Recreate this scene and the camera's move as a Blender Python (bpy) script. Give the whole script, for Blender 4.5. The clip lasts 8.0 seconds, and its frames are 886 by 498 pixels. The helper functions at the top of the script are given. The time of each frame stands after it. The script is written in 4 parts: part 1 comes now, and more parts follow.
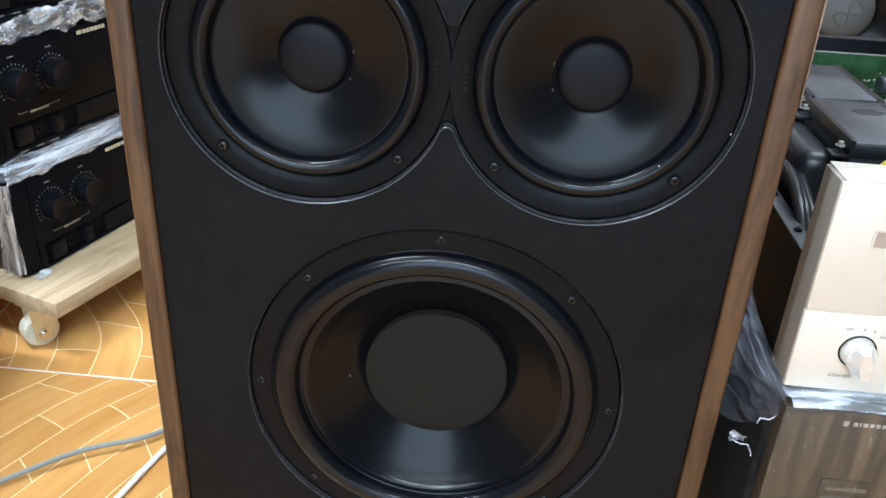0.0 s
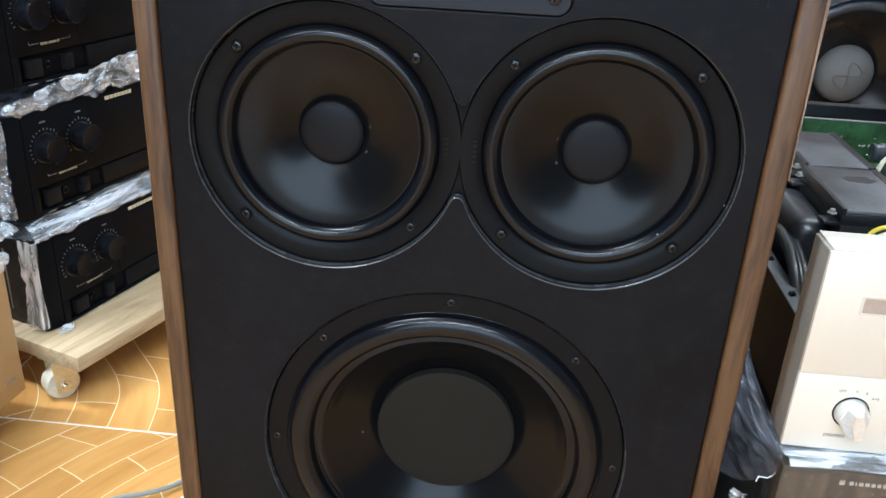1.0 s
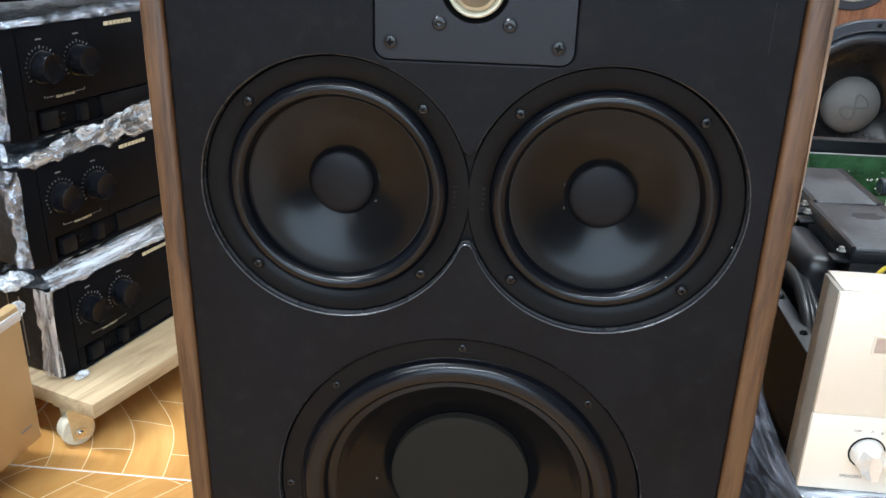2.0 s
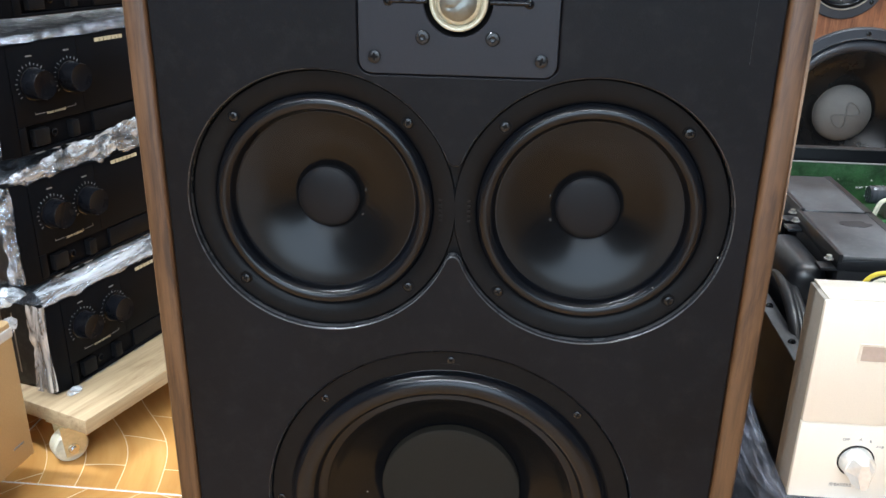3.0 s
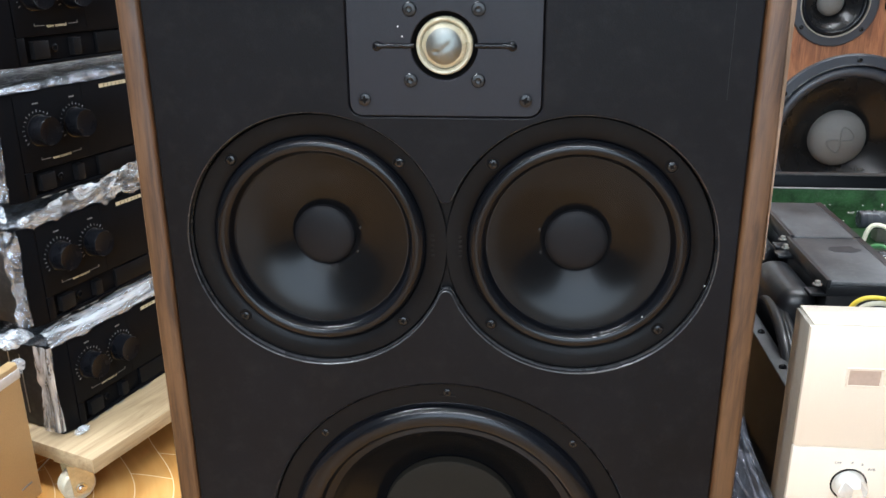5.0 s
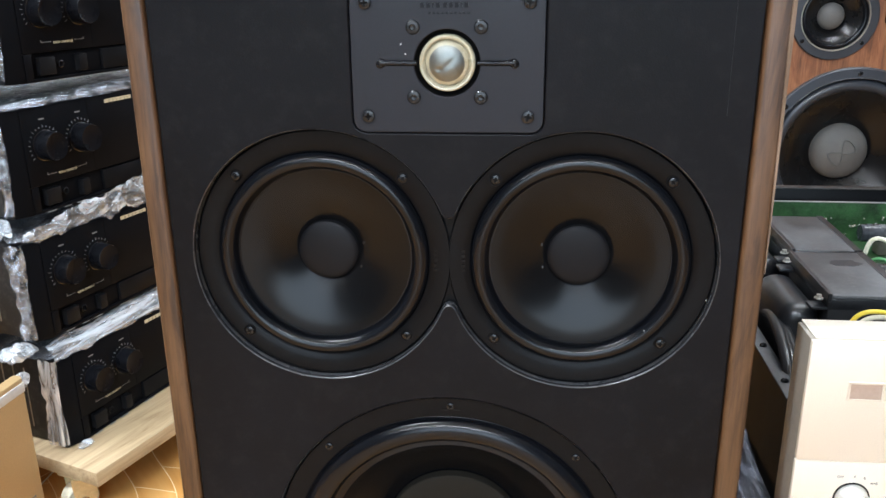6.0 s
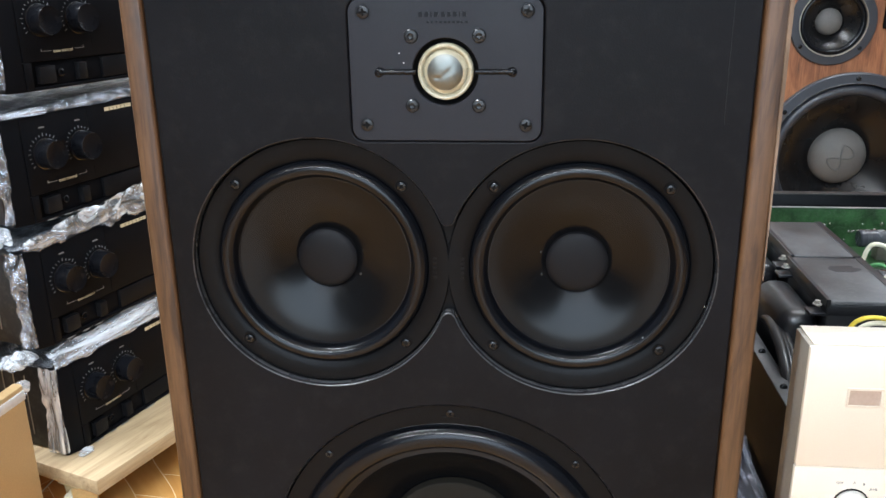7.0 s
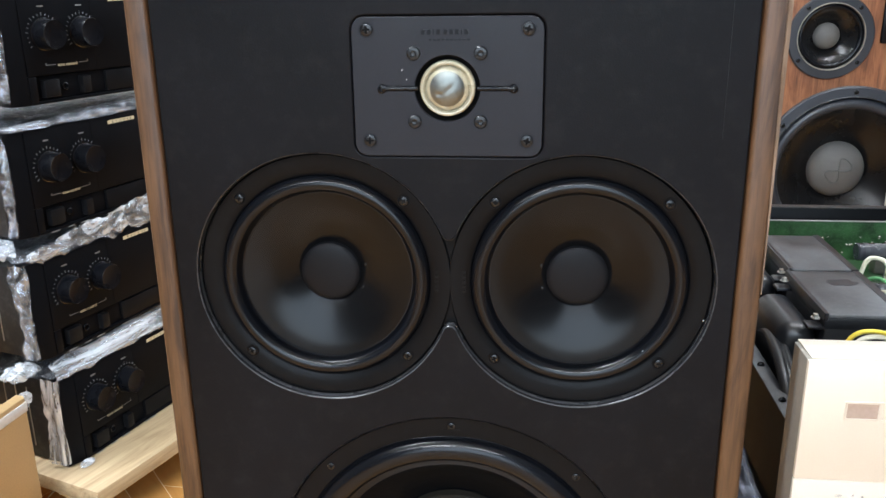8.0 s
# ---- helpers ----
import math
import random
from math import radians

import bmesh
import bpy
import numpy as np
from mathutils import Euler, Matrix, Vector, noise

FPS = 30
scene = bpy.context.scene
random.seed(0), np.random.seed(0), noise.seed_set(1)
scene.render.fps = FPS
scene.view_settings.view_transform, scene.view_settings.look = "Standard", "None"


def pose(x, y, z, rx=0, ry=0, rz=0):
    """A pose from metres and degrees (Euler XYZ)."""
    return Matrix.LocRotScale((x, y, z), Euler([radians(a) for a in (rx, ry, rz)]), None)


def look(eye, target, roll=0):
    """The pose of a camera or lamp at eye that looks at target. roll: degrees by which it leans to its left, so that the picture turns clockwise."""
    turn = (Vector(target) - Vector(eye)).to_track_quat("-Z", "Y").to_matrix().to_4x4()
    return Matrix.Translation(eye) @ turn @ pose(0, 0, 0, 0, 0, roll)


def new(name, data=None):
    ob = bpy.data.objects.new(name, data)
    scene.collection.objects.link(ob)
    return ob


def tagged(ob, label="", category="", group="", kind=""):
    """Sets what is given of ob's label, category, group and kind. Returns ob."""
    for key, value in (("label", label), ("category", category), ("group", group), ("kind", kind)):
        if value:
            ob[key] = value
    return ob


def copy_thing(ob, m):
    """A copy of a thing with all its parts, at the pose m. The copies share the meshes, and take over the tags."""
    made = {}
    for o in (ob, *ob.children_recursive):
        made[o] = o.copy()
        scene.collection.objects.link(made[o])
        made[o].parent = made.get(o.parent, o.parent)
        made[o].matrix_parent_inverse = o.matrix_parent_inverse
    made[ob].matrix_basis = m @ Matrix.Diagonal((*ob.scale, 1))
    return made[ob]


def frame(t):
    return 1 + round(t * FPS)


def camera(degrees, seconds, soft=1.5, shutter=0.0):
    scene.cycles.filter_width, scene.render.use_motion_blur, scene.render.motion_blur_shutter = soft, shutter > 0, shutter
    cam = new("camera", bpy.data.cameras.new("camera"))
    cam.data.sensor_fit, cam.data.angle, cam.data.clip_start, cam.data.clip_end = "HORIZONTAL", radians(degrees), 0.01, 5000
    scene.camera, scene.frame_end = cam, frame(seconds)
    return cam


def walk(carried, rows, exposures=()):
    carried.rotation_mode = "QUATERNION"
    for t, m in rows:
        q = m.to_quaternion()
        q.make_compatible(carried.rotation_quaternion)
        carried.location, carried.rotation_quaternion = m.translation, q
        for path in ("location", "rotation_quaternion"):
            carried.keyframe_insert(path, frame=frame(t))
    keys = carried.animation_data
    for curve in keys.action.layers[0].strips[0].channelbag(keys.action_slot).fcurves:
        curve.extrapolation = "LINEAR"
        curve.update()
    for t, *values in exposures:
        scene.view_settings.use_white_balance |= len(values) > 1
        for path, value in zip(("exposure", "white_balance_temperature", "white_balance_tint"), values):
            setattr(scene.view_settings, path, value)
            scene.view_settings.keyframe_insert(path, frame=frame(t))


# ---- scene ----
cam = camera(55.9, 8.0)
PATH = [
    (0, (0.029, -0.478, 0.562), (-0.072, 1.287, -0.374), 3.2),
    (0.5, (0.032, -0.493, 0.578), (-0.086, 1.297, -0.306), 3.0),
    (1, (0.03, -0.5, 0.584), (-0.105, 1.313, -0.248), 3.0),
    (1.5, (0.03, -0.501, 0.592), (-0.132, 1.33, -0.196), 2.0),
    (3, (0.039, -0.501, 0.596), (-0.129, 1.351, -0.141), 1.0),
    (3.5, (0.046, -0.502, 0.6), (-0.128, 1.355, -0.122), 0.2),
    (4, (0.054, -0.506, 0.605), (-0.126, 1.36, -0.093), -0.3),
    (4.5, (0.05, -0.51, 0.603), (-0.135, 1.361, -0.08), -0.4),
    (6, (0.05, -0.516, 0.607), (-0.146, 1.368, -0.034), -0.6),
    (6.5, (0.05, -0.517, 0.608), (-0.145, 1.37, -0.028), -0.7),
    (7, (0.051, -0.517, 0.609), (-0.146, 1.371, -0.02), -0.8),
    (7.5, (0.052, -0.519, 0.612), (-0.146, 1.373, -0.005), -0.9),
    (8, (0.05, -0.522, 0.613), (-0.146, 1.374, 0.008), -0.7),
]
# the clip's camera grows slightly warmer on the way
BALANCE = [(0, -0.12, 6000, 9), (1.5, -0.08, 6200, 10), (3.5, -0.06, 6450, 12), (8, -0.04, 6650, 13)]
walk(cam, [(t, look(eye, target, roll)) for t, eye, target, roll in PATH], BALANCE)

# ---------- world, lamps and exposure ----------
world = bpy.data.worlds.new("sky")
scene.world = world
world.use_nodes = True
sky = world.node_tree.nodes.new("ShaderNodeTexSky")
sky.sky_type = "NISHITA"
sky.sun_disc = False
sky.sun_elevation, sky.sun_rotation = radians(48), radians(200)
world.node_tree.nodes["Background"].inputs[1].default_value = 0.12
world.node_tree.links.new(sky.outputs[0], world.node_tree.nodes["Background"].inputs[0])


def area(name, m, sx, sy, watts, colour):
    data = bpy.data.lights.new(name, "AREA")
    data.shape, data.size, data.size_y, data.energy, data.color = "RECTANGLE", sx, sy, watts, colour
    ob = new(name, data)
    ob.matrix_world = m
    return ob


ROOM = dict(x0=-2.4, x1=2.6, y0=-3.2, y1=2.2, h=2.75)
# unseen ceiling battens added for highlights and fill: place, watts, spread, lamp tilt
PANELS = [(-1.70, -2.4, 17, 110, 35), (-0.50, -2.4, 22, 110, 35), (0.70, -2.4, 17, 110, 35), (0.95, 0.55, 46, 180, 0), (-1.20, -0.10, 50, 110, 0)]
for tx, ty, watts, spread, tilt in PANELS:
    area("unseen_batten_light", pose(tx, ty, ROOM["h"] - 0.078, tilt), 1.16, 0.08, watts, (0.82, 0.92, 1.0)).data.spread = radians(spread)
area("door_daylight", look((0.1, -3.1, 1.35), (0.1, 0, 0.9)), 2.2, 2.0, 96, (0.64, 0.83, 1.0))
# unseen windows, added for bluish fill and reflections from behind
FILL_WINDOWS = [(-2.15, -0.55), (0.45, 2.05)]
for wx0, wx1 in FILL_WINDOWS:
    area("window_daylight", look(((wx0 + wx1) / 2, 2.16, 1.5), ((wx0 + wx1) / 2, 0, 1.3)), 1.5, 1.5, 42, (0.78, 0.9, 1.0))

# ---------- materials ----------


def nodes_of(name):
    m = bpy.data.materials.new(name)
    m.use_nodes = True
    nt = m.node_tree
    return m, nt, nt.nodes["Principled BSDF"]


def node(nt, kind, **values):
    n = nt.nodes.new(kind)
    for key, value in values.items():
        n.inputs[key.replace("_", " ")].default_value = value
    return n


def ramp(nt, source, stops):
    r = nt.nodes.new("ShaderNodeValToRGB")
    while len(r.color_ramp.elements) < len(stops):
        r.color_ramp.elements.new(0.5)
    for e, (pos, col) in zip(r.color_ramp.elements, stops):
        e.position, e.color = pos, (*col, 1)
    nt.links.new(source, r.inputs[0])
    return r


def coords(nt, scale=(1, 1, 1), turn=(0, 0, 0), kind="Object"):
    tc = nt.nodes.new("ShaderNodeTexCoord")
    mp = nt.nodes.new("ShaderNodeMapping")
    mp.inputs["Scale"].default_value = scale
    mp.inputs["Rotation"].default_value = [radians(a) for a in turn]
    nt.links.new(tc.outputs[kind], mp.inputs[0])
    return mp.outputs[0]


def surface(name, colour, rough=0.5, metal=0.0, vary=0.25, big=6.0, fine=300.0, bump=0.15, spec=0.5, scale=(1, 1, 1), dust=0.0, coat=0.0):
    """Colour with stains at one scale and grain at another, uneven gloss and fine relief."""
    m, nt, b = nodes_of(name)
    c = coords(nt, scale)
    n1, n2 = node(nt, "ShaderNodeTexNoise", Scale=big, Detail=5.0, Roughness=0.6), node(nt, "ShaderNodeTexNoise", Scale=fine, Detail=3.0)
    for n in (n1, n2):
        nt.links.new(c, n.inputs["Vector"])
    lo, hi = [v * (1 - vary) for v in colour], [min(1, v * (1 + vary)) for v in colour]
    r1 = ramp(nt, n1.outputs[0], [(0.3, lo), (0.7, hi)])
    mix = nt.nodes.new("ShaderNodeMix")
    mix.data_type, mix.blend_type = "RGBA", "MULTIPLY"
    mix.inputs["Factor"].default_value = 0.5
    r2 = ramp(nt, n2.outputs[0], [(0.3, (0.75, 0.75, 0.75)), (0.7, (1.0, 1.0, 1.0))])
    nt.links.new(r1.outputs[0], mix.inputs["A"])
    nt.links.new(r2.outputs[0], mix.inputs["B"])
    out = mix.outputs["Result"]
    if dust:
        n3 = node(nt, "ShaderNodeTexNoise", Scale=big * 9, Detail=8.0, Roughness=0.75)
        nt.links.new(c, n3.inputs["Vector"])
        r3 = ramp(nt, n3.outputs[0], [(0.5, (0, 0, 0)), (0.8, (dust, dust, dust))])
        mx = nt.nodes.new("ShaderNodeMix")
        mx.data_type = "RGBA"
        mx.inputs["B"].default_value = (0.35, 0.34, 0.32, 1)
        nt.links.new(r3.outputs[0], mx.inputs["Factor"])
        nt.links.new(out, mx.inputs["A"])
        out = mx.outputs["Result"]
    nt.links.new(out, b.inputs["Base Color"])
    rr = ramp(nt, n1.outputs[0], [(0.3, (rough * 0.85,) * 3), (0.7, (min(1, rough * 1.15),) * 3)])
    nt.links.new(rr.outputs[0], b.inputs["Roughness"])
    b.inputs["Metallic"].default_value, b.inputs["Specular IOR Level"].default_value = metal, spec
    b.inputs["Coat Weight"].default_value, b.inputs["Coat Roughness"].default_value = coat, 0.1
    if bump:
        bp = node(nt, "ShaderNodeBump", Strength=bump, Distance=0.0006)
        nt.links.new(n2.outputs[0], bp.inputs["Height"])
        nt.links.new(bp.outputs[0], b.inputs["Normal"])
    return m


def wood(name, dark, mid, light, along, rough=0.5, size=1.0, flecks=0.6):
    """Veneer: long wavy figure and short dark pores that run along the given axis (0, 1 or 2)."""
    m, nt, b = nodes_of(name)
    s1, s2 = [48 / size] * 3, [420 / size] * 3
    s1[along], s2[along] = 8.0 / size, 22 / size
    c1, c2 = coords(nt, s1, (0, 5, 0)), coords(nt, s2, (0, 5, 0))
    n1 = node(nt, "ShaderNodeTexNoise", Scale=1.0, Detail=6.0, Roughness=0.6, Distortion=1.7)
    n2 = node(nt, "ShaderNodeTexNoise", Scale=1.0, Detail=4.0, Roughness=0.6)
    nt.links.new(c1, n1.inputs["Vector"])
    nt.links.new(c2, n2.inputs["Vector"])
    r1 = ramp(nt, n1.outputs[0], [(0.36, dark), (0.48, mid), (0.64, light)])
    r2 = ramp(nt, n2.outputs[0], [(0.35, (0.45, 0.4, 0.36)), (0.55, (1, 1, 1))])
    mix = nt.nodes.new("ShaderNodeMix")
    mix.data_type, mix.blend_type = "RGBA", "MULTIPLY"
    mix.inputs["Factor"].default_value = flecks
    nt.links.new(r1.outputs[0], mix.inputs["A"])
    nt.links.new(r2.outputs[0], mix.inputs["B"])
    nt.links.new(mix.outputs["Result"], b.inputs["Base Color"])
    b.inputs["Roughness"].default_value = rough
    bp = node(nt, "ShaderNodeBump", Strength=0.25, Distance=0.0004)
    nt.links.new(n2.outputs[0], bp.inputs["Height"])
    nt.links.new(bp.outputs[0], b.inputs["Normal"])
    return m


def film_material(name, tint, cover, rough=0.08, shine=0.6, stretch=(1, 1, 1), least=0.18):
    """Thin crumpled plastic film: clear, with glossy folds and a little haze."""
    m, nt, b = nodes_of(name)
    nt.nodes.remove(b)
    c = coords(nt, stretch)
    n1 = node(nt, "ShaderNodeTexNoise", Scale=34.0, Detail=4.0, Roughness=0.6, Distortion=1.8)
    n2 = node(nt, "ShaderNodeTexNoise", Scale=130.0, Detail=5.0, Roughness=0.7, Distortion=1.6)
    for n in (n1, n2):
        nt.links.new(c, n.inputs["Vector"])
    fac = ramp(nt, n1.outputs[0], [(0.40, (cover * least,) * 3), (0.62, (min(1, cover * 2.0),) * 3)])
    bp = node(nt, "ShaderNodeBump", Strength=0.55, Distance=0.004)
    nt.links.new(n2.outputs[0], bp.inputs["Height"])
    gloss = node(nt, "ShaderNodeBsdfGlossy", Color=(*tint, 1), Roughness=rough)
    haze = node(nt, "ShaderNodeBsdfDiffuse", Color=(*tint, 1))
    clear = node(nt, "ShaderNodeBsdfTransparent")
    inner, outer = node(nt, "ShaderNodeMixShader", Fac=shine), nt.nodes.new("ShaderNodeMixShader")
    for sh in (gloss, haze):
        nt.links.new(bp.outputs[0], sh.inputs["Normal"])
    nt.links.new(haze.outputs[0], inner.inputs[1])
    nt.links.new(gloss.outputs[0], inner.inputs[2])
    nt.links.new(fac.outputs[0], outer.inputs[0])
    nt.links.new(clear.outputs[0], outer.inputs[1])
    nt.links.new(inner.outputs[0], outer.inputs[2])
    nt.links.new(outer.outputs[0], nt.nodes["Material Output"].inputs["Surface"])
    return m


def tile_material(name, turn):
    """Glazed tile printed as curved wooden blocks with pale lines between them."""
    m, nt, b = nodes_of(name)
    c = coords(nt, (1, 1, 1), (0, 0, turn))
    warp = node(nt, "ShaderNodeTexNoise", Scale=3.6, Detail=0.0)
    nt.links.new(c, warp.inputs["Vector"])
    sub = nt.nodes.new("ShaderNodeVectorMath")
    sub.operation = "MULTIPLY_ADD"
    sub.inputs[1].default_value = (0.16, 0.16, 0)
    nt.links.new(warp.outputs["Color"], sub.inputs[0])
    nt.links.new(c, sub.inputs[2])
    brick = nt.nodes.new("ShaderNodeTexBrick")
    brick.offset, brick.offset_frequency = 0.5, 2
    for key, value in dict(Scale=1.0, Mortar_Size=0.0007, Mortar_Smooth=0.5, Bias=0.0, Brick_Width=0.090, Row_Height=0.043).items():
        brick.inputs[key.replace("_", " ")].default_value = value
    brick.inputs["Color1"].default_value = (0.0, 0.0, 0.0, 1)
    brick.inputs["Color2"].default_value = (1.0, 1.0, 1.0, 1)
    nt.links.new(sub.outputs[0], brick.inputs["Vector"])
    stretch = nt.nodes.new("ShaderNodeMapping")
    stretch.inputs["Scale"].default_value = (7, 42, 1)
    nt.links.new(sub.outputs[0], stretch.inputs[0])
    grain = node(nt, "ShaderNodeTexNoise", Scale=1.0, Detail=4.0, Roughness=0.55)
    nt.links.new(stretch.outputs[0], grain.inputs["Vector"])
    tone = ramp(nt, grain.outputs[0], [(0.25, (0.46, 0.215, 0.060)), (0.55, (0.55, 0.290, 0.090)), (0.8, (0.61, 0.35, 0.122))])
    block = ramp(nt, brick.outputs["Color"], [(0.0, (0.84, 0.80, 0.74)), (1.0, (1.0, 1.0, 1.0))])
    mul = nt.nodes.new("ShaderNodeMix")
    mul.data_type, mul.blend_type = "RGBA", "MULTIPLY"
    mul.inputs["Factor"].default_value = 1.0
    nt.links.new(tone.outputs[0], mul.inputs["A"])
    nt.links.new(block.outputs[0], mul.inputs["B"])
    line = nt.nodes.new("ShaderNodeMix")
    line.data_type = "RGBA"
    line.inputs["B"].default_value = (0.74, 0.56, 0.33, 1)
    nt.links.new(brick.outputs["Fac"], line.inputs["Factor"])
    nt.links.new(mul.outputs["Result"], line.inputs["A"])
    nt.links.new(line.outputs["Result"], b.inputs["Base Color"])
    b.inputs["Roughness"].default_value, b.inputs["Specular IOR Level"].default_value = 0.22, 0.5
    bp = node(nt, "ShaderNodeBump", Strength=0.12, Distance=0.0006)
    nt.links.new(grain.outputs[0], bp.inputs["Height"])
    nt.links.new(bp.outputs[0], b.inputs["Normal"])
    return m


def glow(name, colour, strength):
    m, nt, b = nodes_of(name)
    b.inputs["Emission Color"].default_value = (*colour, 1)
    b.inputs["Emission Strength"].default_value = strength
    return m


WALNUT = wood("walnut_veneer", (0.040, 0.0175, 0.0066), (0.076, 0.0345, 0.0135), (0.103, 0.050, 0.021), 2, 0.5, 1.0, 0.65)
TEAK = wood("teak_veneer", (0.13, 0.042, 0.015), (0.22, 0.078, 0.030), (0.29, 0.115, 0.048), 2, 0.45)
PINE = wood("pale_board", (0.29, 0.20, 0.11), (0.385, 0.28, 0.16), (0.46, 0.345, 0.205), 0, 0.5, 1.5, 0.3)
BAFFLE = surface("black_baffle_paint", (0.0052, 0.0053, 0.0068), 0.48, vary=0.36, big=6, fine=900, bump=0.14, dust=0.020, spec=0.105)
SATIN = surface("satin_black_plastic", (0.0032, 0.0036, 0.0048), 0.36, vary=0.25, big=14, fine=700, bump=0.1, dust=0.006, spec=0.17)
RUBBER = surface("black_rubber", (0.0034, 0.0040, 0.0056), 0.22, vary=0.2, big=20, fine=900, bump=0.04, dust=0.008, spec=0.25)
CONE = surface("polypropylene_cone", (0.0040, 0.0041, 0.0047), 0.23, vary=0.1, big=18, fine=600, bump=0.01, dust=0.004, spec=0.185)
CAP = surface("dust_cap_plastic", (0.0072, 0.0075, 0.0091), 0.5, vary=0.15, big=30, fine=900, bump=0.1, dust=0.006, spec=0.12)
FELT = surface("flat_cap_felt", (0.0142, 0.0126, 0.0101), 0.8, vary=0.15, big=20, fine=1200, bump=0.3, dust=0.004, spec=0.1)
PLATE = surface("tweeter_plate_plastic", (0.0096, 0.0106, 0.0155), 0.45, vary=0.1, big=20, fine=1200, bump=0.12, dust=0.004, spec=0.25)
DARK = surface("gap_black", (0.0045, 0.0045, 0.0047), 0.7, spec=0.06)
FRAMEBLACK = surface("driver_frame_black", (0.0042, 0.0043, 0.0050), 0.36, vary=0.2, big=16, fine=700, bump=0.1, dust=0.008, spec=0.095)
REARCONE = surface("satin_rear_cone", (0.005, 0.005, 0.0055), 0.27, vary=0.1, big=20, fine=900, bump=0.02, spec=0.36)
VENTSLAT = surface("brown_vent_slat", (0.17, 0.15, 0.115), 0.42, metal=0.3, vary=0.1, big=9)
STEEL = surface("blackened_screw_steel", (0.0080, 0.0083, 0.0096), 0.26, metal=0.0, fine=500, spec=0.34)
CHROME = surface("bright_steel", (0.62, 0.62, 0.64), 0.22, metal=1.0, fine=500, bump=0.05)
GOLDRING = surface("aged_clear_gold_ring", (0.43, 0.395, 0.285), 0.26, metal=0.1, vary=0.15, big=60, coat=0.4)
SILVER = surface("silver_dome_foil", (0.165, 0.175, 0.165), 0.40, metal=0.9, vary=0.2, big=80, fine=200, bump=0.35)
AMPBLACK = surface("amplifier_black_paint", (0.0043, 0.0045, 0.0056), 0.42, vary=0.2, big=9, fine=900, bump=0.12, spec=0.075)
AMPKNOB = surface("knob_black_plastic", (0.0046, 0.0050, 0.0066), 0.28, vary=0.2, big=40, fine=900, spec=0.09)
AMPBTN = surface("grey_button_plastic", (0.0068, 0.0068, 0.0076), 0.4, vary=0.2, big=40, spec=0.12)
PRINT = surface("pale_gold_print", (0.62, 0.52, 0.33), 0.5, vary=0.1)
GREYPRINT = surface("grey_print", (0.22, 0.21, 0.20), 0.5, vary=0.1)
TICK = surface("fine_white_print", (0.26, 0.26, 0.26), 0.5, vary=0.1)
CASE = surface("dark_sheet_steel", (0.018, 0.018, 0.018), 0.45, vary=0.3, big=9, fine=500, dust=0.12, spec=0.3)
CHAMPAGNE = surface("champagne_aluminium", (0.65, 0.585, 0.49), 0.38, metal=0.12, vary=0.05, big=5, fine=1500, bump=0.03)
CHAMPSIDE = surface("grey_aluminium_edge", (0.27, 0.245, 0.21), 0.4, metal=0.3, vary=0.1, big=10)
GOLDBOX = surface("tan_gold_panel", (0.50, 0.34, 0.165), 0.42, metal=0.25, vary=0.08, big=6, fine=600)
# champagne front whose shade is painted in as dark brown
SHADEPANEL = surface("champagne_panel_in_shade", (0.062, 0.047, 0.032), 0.38, metal=0.4, vary=0.12, big=7)
TRANSFORMER = surface("black_lacquered_steel", (0.0085, 0.0095, 0.012), 0.38, vary=0.4, big=14, fine=160, bump=0.15, dust=0.04, spec=0.5)
# same lacquer as the cans; dust and light from above are in this paler colour
LITDUSTYLID = surface("dusty_lit_lacquer", (0.060, 0.061, 0.064), 0.46, vary=0.6, big=22, fine=160, bump=0.2, dust=0.14, spec=0.4)
PCB = surface("green_circuit_board", (0.018, 0.060, 0.019), 0.45, vary=0.6, big=60, fine=350, dust=0.14, spec=0.25)
SOLDER = surface("solder_tin", (0.75, 0.75, 0.73), 0.2, metal=1.0)
SHOPWALL = surface("grey_tan_wall_paint", (0.085, 0.085, 0.088), 0.7, vary=0.1, big=2, fine=200)
ROOMWALL = surface("plain_white_paint", (0.72, 0.71, 0.68), 0.7, vary=0.05, big=2, fine=200)
GROUT = surface("pale_grout", (0.66, 0.64, 0.60), 0.7, vary=0.15, big=30)
TILE_A, TILE_B = tile_material("printed_tile_diagonal", -55), tile_material("printed_tile_turned", 70)
FILM = film_material("clear_stretch_film", (0.82, 0.89, 1.0), 0.34, 0.08, 0.68, (0.6, 1, 1), 0.2)
FILMDARK = film_material("thin_clear_bag", (0.60, 0.62, 0.72), 0.10, 0.16, 0.45, (2.0, 0.5, 2.0), 0.35)
GREYCABLE = surface("grey_cable_sheath", (0.20, 0.205, 0.185), 0.5, vary=0.1, big=30)
WHITECABLE = surface("white_cable_sheath", (0.78, 0.76, 0.70), 0.45, vary=0.08, big=30)
BLACKCABLE = surface("black_cable_sheath", (0.014, 0.014, 0.015), 0.4, vary=0.2, big=30)
YELLOW = surface("yellow_wire", (0.72, 0.53, 0.05), 0.4, vary=0.1)
CREAM = surface("cream_wire", (0.72, 0.68, 0.52), 0.4, vary=0.1)
GREENWIRE = surface("green_wire", (0.10, 0.30, 0.12), 0.4, vary=0.1)
NYLON = surface("yellowed_nylon", (0.60, 0.55, 0.42), 0.4, vary=0.15, big=50)
ZINC = surface("zinc_plate", (0.66, 0.57, 0.36), 0.35, metal=0.7, vary=0.2, big=60)
